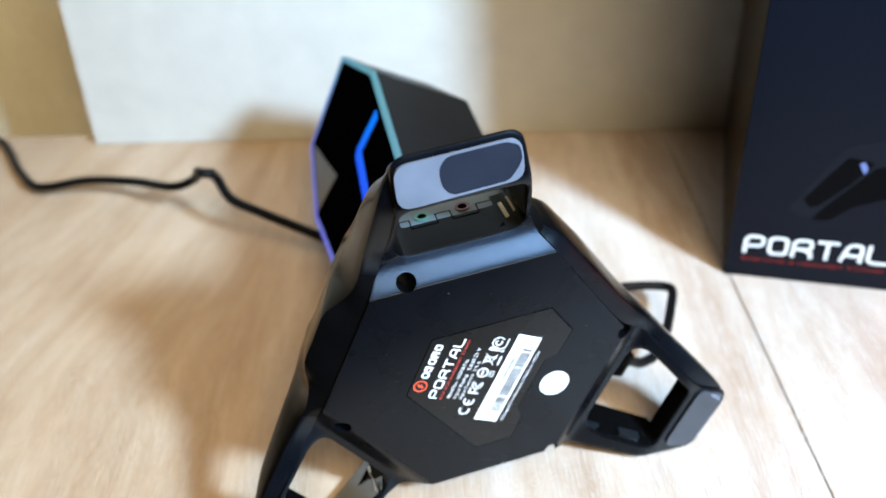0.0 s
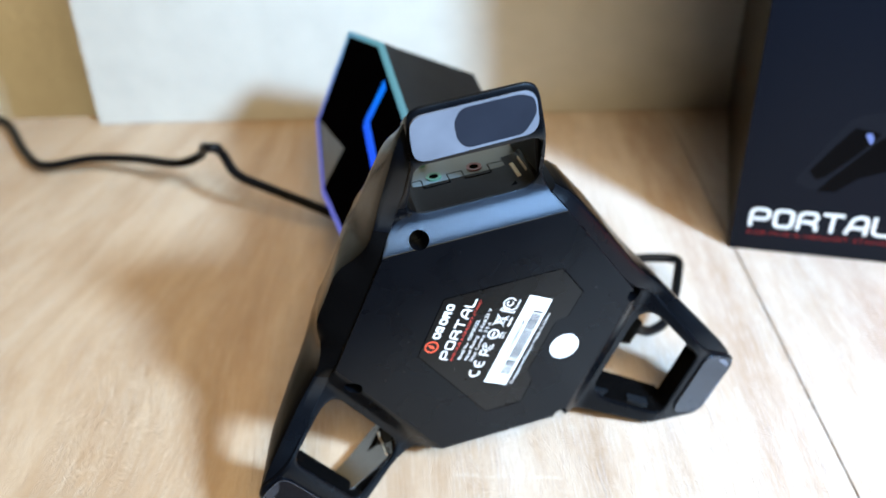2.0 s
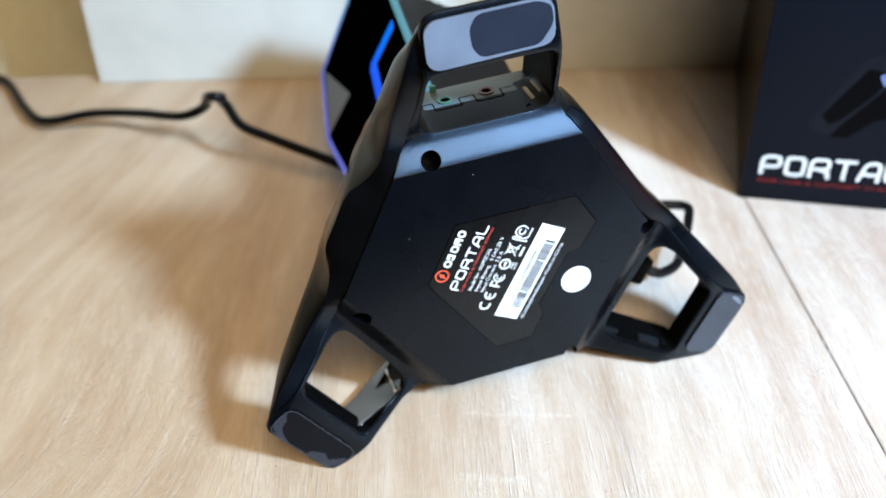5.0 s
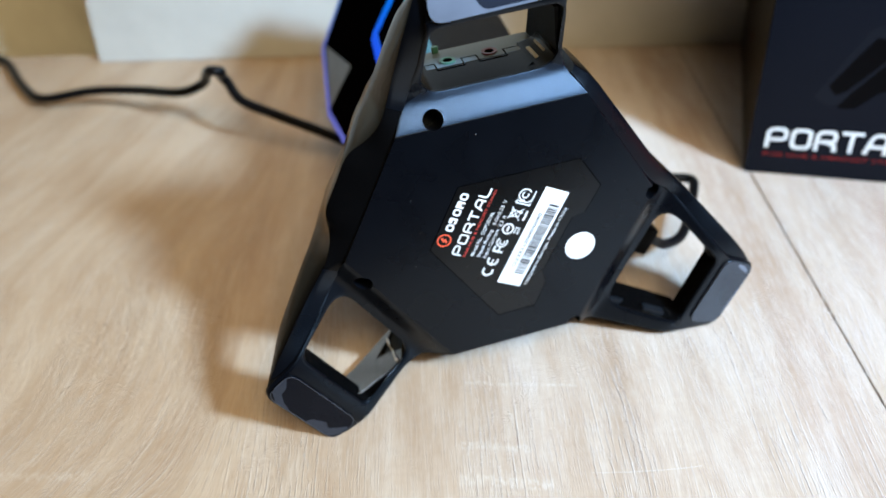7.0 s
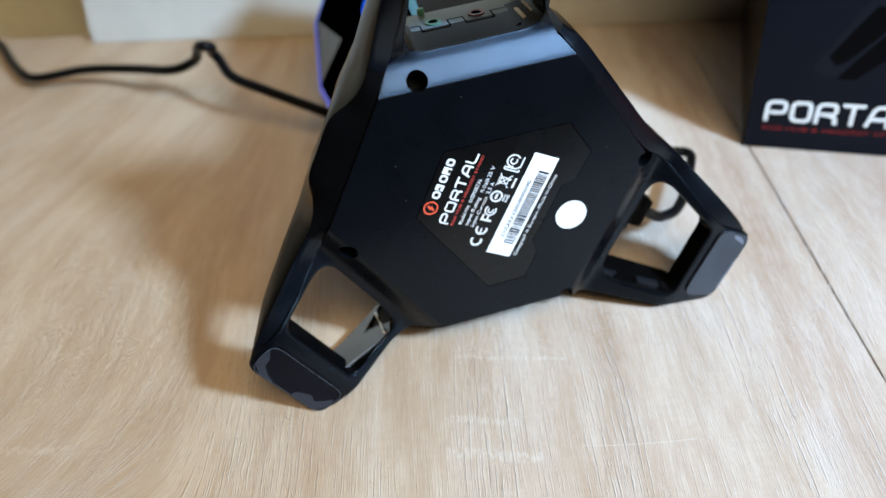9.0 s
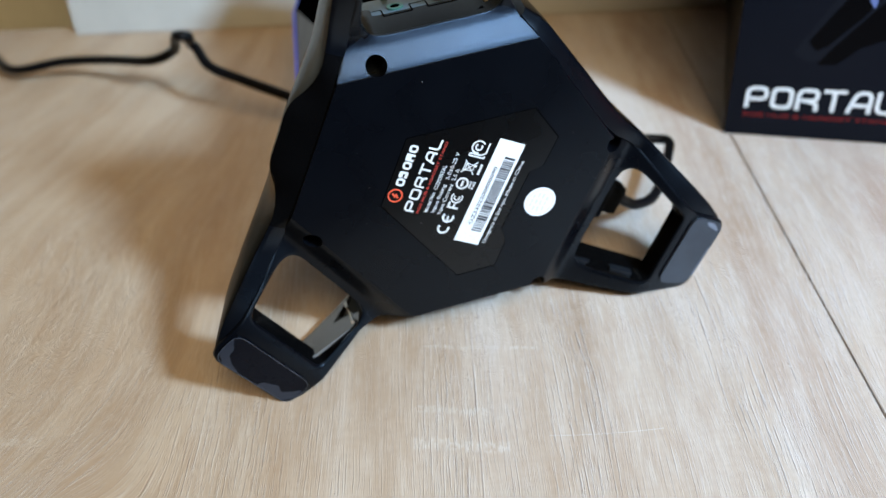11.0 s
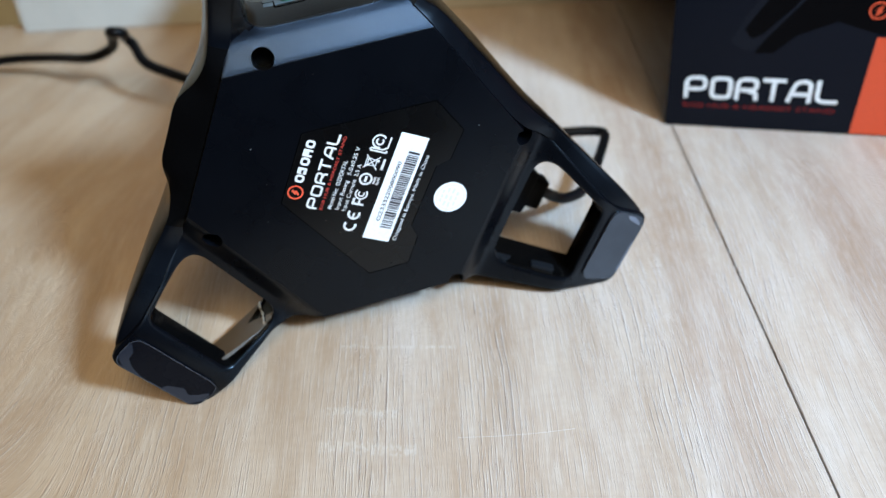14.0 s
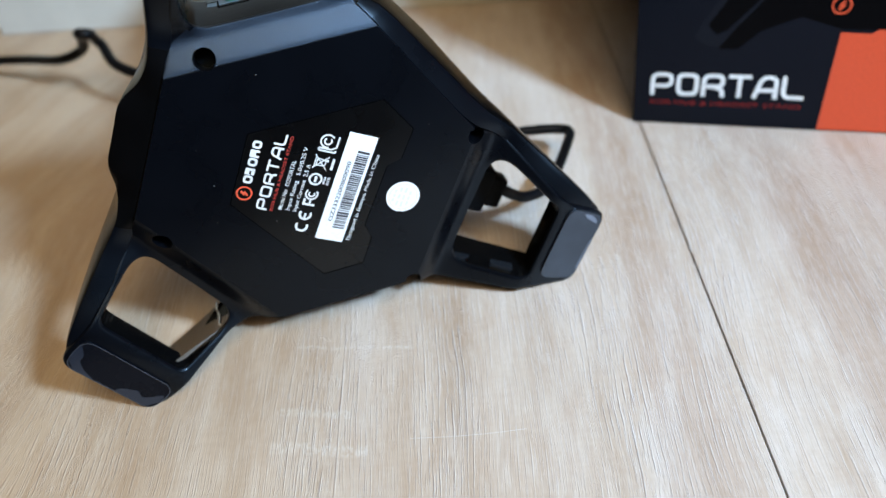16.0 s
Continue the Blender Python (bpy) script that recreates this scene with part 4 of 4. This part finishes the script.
write("Designed in Europe. Made in China", -16.8, 15.6, 1.2, WHITE_INK, 30.5, 0.0)
dot = part("round_sticker", ring(0, 5.25 * MM, 0.1 * MM, TEXT @ Matrix.Translation((1.7 * MM, -27.2 * MM, 0)), 40), PAPER, stand, "round white paper sticker", smooth=0)

GREY_INK = ink("pale_grey_ink", (0.57, 0.58, 0.59))
SEAL = TEXT @ Matrix.Translation((1.7 * MM, -27.2 * MM, 0))
part("printed_ring", slab([scaled(circ(4.5)), scaled(circ(4.2))], 0.1 * MM, 0.13 * MM, SEAL), GREY_INK, dot, smooth=0)
for y, half in ((2.4, 2.2), (0.9, 3.4), (-0.6, 3.5), (-2.2, 2.6)):
    for x0 in (-half, -half * 0.3, half * 0.4):
        part("printed_bar", slab([scaled(rect(x0, y, x0 + half * 0.5, y + 0.7))], 0.1 * MM, 0.13 * MM, SEAL), GREY_INK, dot, smooth=0)
# a few flecks of dust on the black plastic
rng = random.Random(11)
flecks = []
for i in range(13):
    a, r = rng.uniform(0, 6.283), 38 * math.sqrt(rng.random())
    at = Matrix.Translation((r * math.cos(a) * MM, r * math.sin(a) * MM, -9.34 * MM)) @ Matrix.Rotation(rng.uniform(0, 3), 4, "Z")
    flecks.append(block((rng.uniform(0.15, 0.5) * MM, rng.uniform(0.1, 0.16) * MM, 0.06 * MM), at))
tagged(part("dust", joined(flecks), ink("pale_dust", (0.13, 0.13, 0.13), 0.9, 0.1), stand, smooth=0), kind="stuff")

# the plug in the side of the base and its lead
plug_at = right @ Matrix.Translation((0, 0, -31 * MM))
plug = part("usb_plug", joined([
    block((16 * MM, 18 * MM, 8.5 * MM), plug_at @ Matrix.Translation((0, 55 * MM, 0)), 1.6 * MM),
    block((11 * MM, 6 * MM, 7 * MM), plug_at @ Matrix.Translation((0, 66.5 * MM, 0)), 1.2 * MM),
]), RUBBER, stand, "black moulded plug")

# ---- loose cables ----
lead = finish("usb_lead", tube([(0.0700, 0.2392, 0.0246), (0.0725, 0.2415, 0.0225), (0.0755, 0.2450, 0.0180), (0.0800, 0.2487, 0.0140), (0.0868, 0.2562, 0.0120), (0.0918, 0.2693, 0.012), (0.0962, 0.2870, 0.0125), (0.0970, 0.2932, 0.0125), (0.0942, 0.2962, 0.0123), (0.0840, 0.2967, 0.0122), (0.070, 0.2967, 0.011), (0.045, 0.302, 0.006), (0.02, 0.312, 0.0022)], 0.0020), RUBBER)
tagged(lead, "thin black lead looping back from the plug", "cable")
power = finish("stand_cable", tube([(-0.42, 0.462, 0.0025), (-0.345, 0.4620, 0.0025), (-0.3098, 0.4540, 0.004), (-0.2730, 0.4121, 0.006), (-0.2491, 0.3917, 0.008), (-0.2189, 0.3917, 0.012), (-0.1865, 0.3842, 0.0155), (-0.1562, 0.3694, 0.0212), (-0.1415, 0.3680, 0.0268), (-0.1345, 0.3600, 0.0365), (-0.1275, 0.3480, 0.0435), (-0.1236, 0.3445, 0.0452), (-0.1214, 0.3475, 0.0432), (-0.1272, 0.3590, 0.0355), (-0.1240, 0.3580, 0.0325), (-0.1149, 0.3475, 0.0275), (-0.0970, 0.3400, 0.0235), (-0.0660, 0.3290, 0.0165), (-0.03, 0.315, 0.006), (0.0, 0.305, 0.003), (0.03, 0.3, 0.0022)], 0.0025), RUBBER)
tagged(power, "black round cable with a tight hairpin bend rising off the table", "cable")

# ---- the carton ----
BOX = Matrix.Translation((0.1247, 0.3192, 0)) @ Matrix.Rotation(math.atan2(-0.182, 0.983), 4, "Z")
carton = tagged(new("product_box"), "black printed carton with white lettering and an orange corner", "box")
carton.matrix_world = BOX
WIDE, DEEP, TALL = 0.19, 0.134, 0.27
part("carton", block((WIDE, DEEP, TALL), Matrix.Translation((WIDE / 2, DEEP / 2, TALL / 2)), 0.0008), CARD, carton)
SIDE = pose(0, 0, 0, 90)
sheet = lambda loops, lift_=0.0, h=0.05: slab([scaled(l) for l in loops], lift_ * MM, (lift_ + h) * MM, SIDE)
part("side_print", block((0.00008, DEEP - 0.002, TALL - 0.002), Matrix.Translation((-0.00006, DEEP / 2, TALL / 2))), CARD_SIDE, carton)
part("orange_print", sheet([[(73, 0.8), (189.2, 0.8), (189.2, 70), (120, 64), (92, 48), (85, 42.6), (74.4, 43.0)]], 0.0, 0.06), CARD_RED, carton)
part("lettering", wide_lettering("PORTAL", 10.3 * MM, 59.3 * MM, SIDE @ Matrix.Translation((6.7 * MM, 13.8 * MM, 0)), 0.165, 0.14, 0.08 * MM), WHITE_INK, carton, smooth=0)
part("lettering", lettering("RGB HUB & HEADSET STAND", 2.1 * MM, SIDE @ Matrix.Translation((6.7 * MM, 9.6 * MM, 0)), 59.0 * MM, 0.0, 0.06 * MM), CARD_DIM_RED, carton, smooth=0)
part("printed_ring", sheet([circ(3.5, 72.8, 53.6), circ(2.8, 72.8, 53.6)], 0.1, 0.06), CARD_RED, carton)
part("printed_sign", sheet([rounded([(71.6, 53.2), (73.2, 55.6), (74.2, 55.0), (73.1, 54.0), (74.2, 53.6), (72.3, 51.4), (71.5, 52.1), (72.7, 53.1)], 0.2)], 0.1, 0.06), CARD_RED, carton)
picture = part("printed_picture", sheet([rounded([(22, 39.5), (28, 36), (34, 36.5), (56.8, 50.2), (75, 44), (110, 44.5), (110, 84), (60, 77), (41.5, 72.5), (37.8, 70), (30, 55.5)], 1.2)], 0.0, 0.04), CARD_ART, carton)
part("printed_opening", sheet([rounded([(26.9, 45.0), (33.6, 56.4), (40.4, 67.0), (50.6, 65.0), (44.0, 54.8), (34.1, 43.1), (30.3, 41.0)], 1.0)], 0.05, 0.05), CARD_ART_DARK, picture)
part("printed_shade", sheet([rounded([(31.4, 35.0), (36.3, 42.7), (51.2, 62.5), (60, 66), (110, 70), (110, 44.6), (75, 44.2), (60, 49), (46.5, 43.0), (38.8, 35.3)], 0.8)], 0.05, 0.05), CARD_ART_DARK, picture)
part("printed_light", sheet([rounded([(44.6, 64.2), (46.7, 65.2), (48.3, 62.2), (47.6, 59.0)], 0.6)], 0.1, 0.05), ink("pale_blue_print", (0.10, 0.13, 0.30)), picture)
# small dim orange print on the carton's side
rng = random.Random(3)
for i in range(9):
    y, z = rng.uniform(0.055, 0.115), 0.03 + 0.012 * i + rng.uniform(0, 0.008)
    part("printed_bar", block((0.0001, rng.uniform(0.004, 0.012), rng.uniform(0.0015, 0.005)), Matrix.Translation((-0.00012, y, z))), CARD_ORANGE, carton, smooth=0)
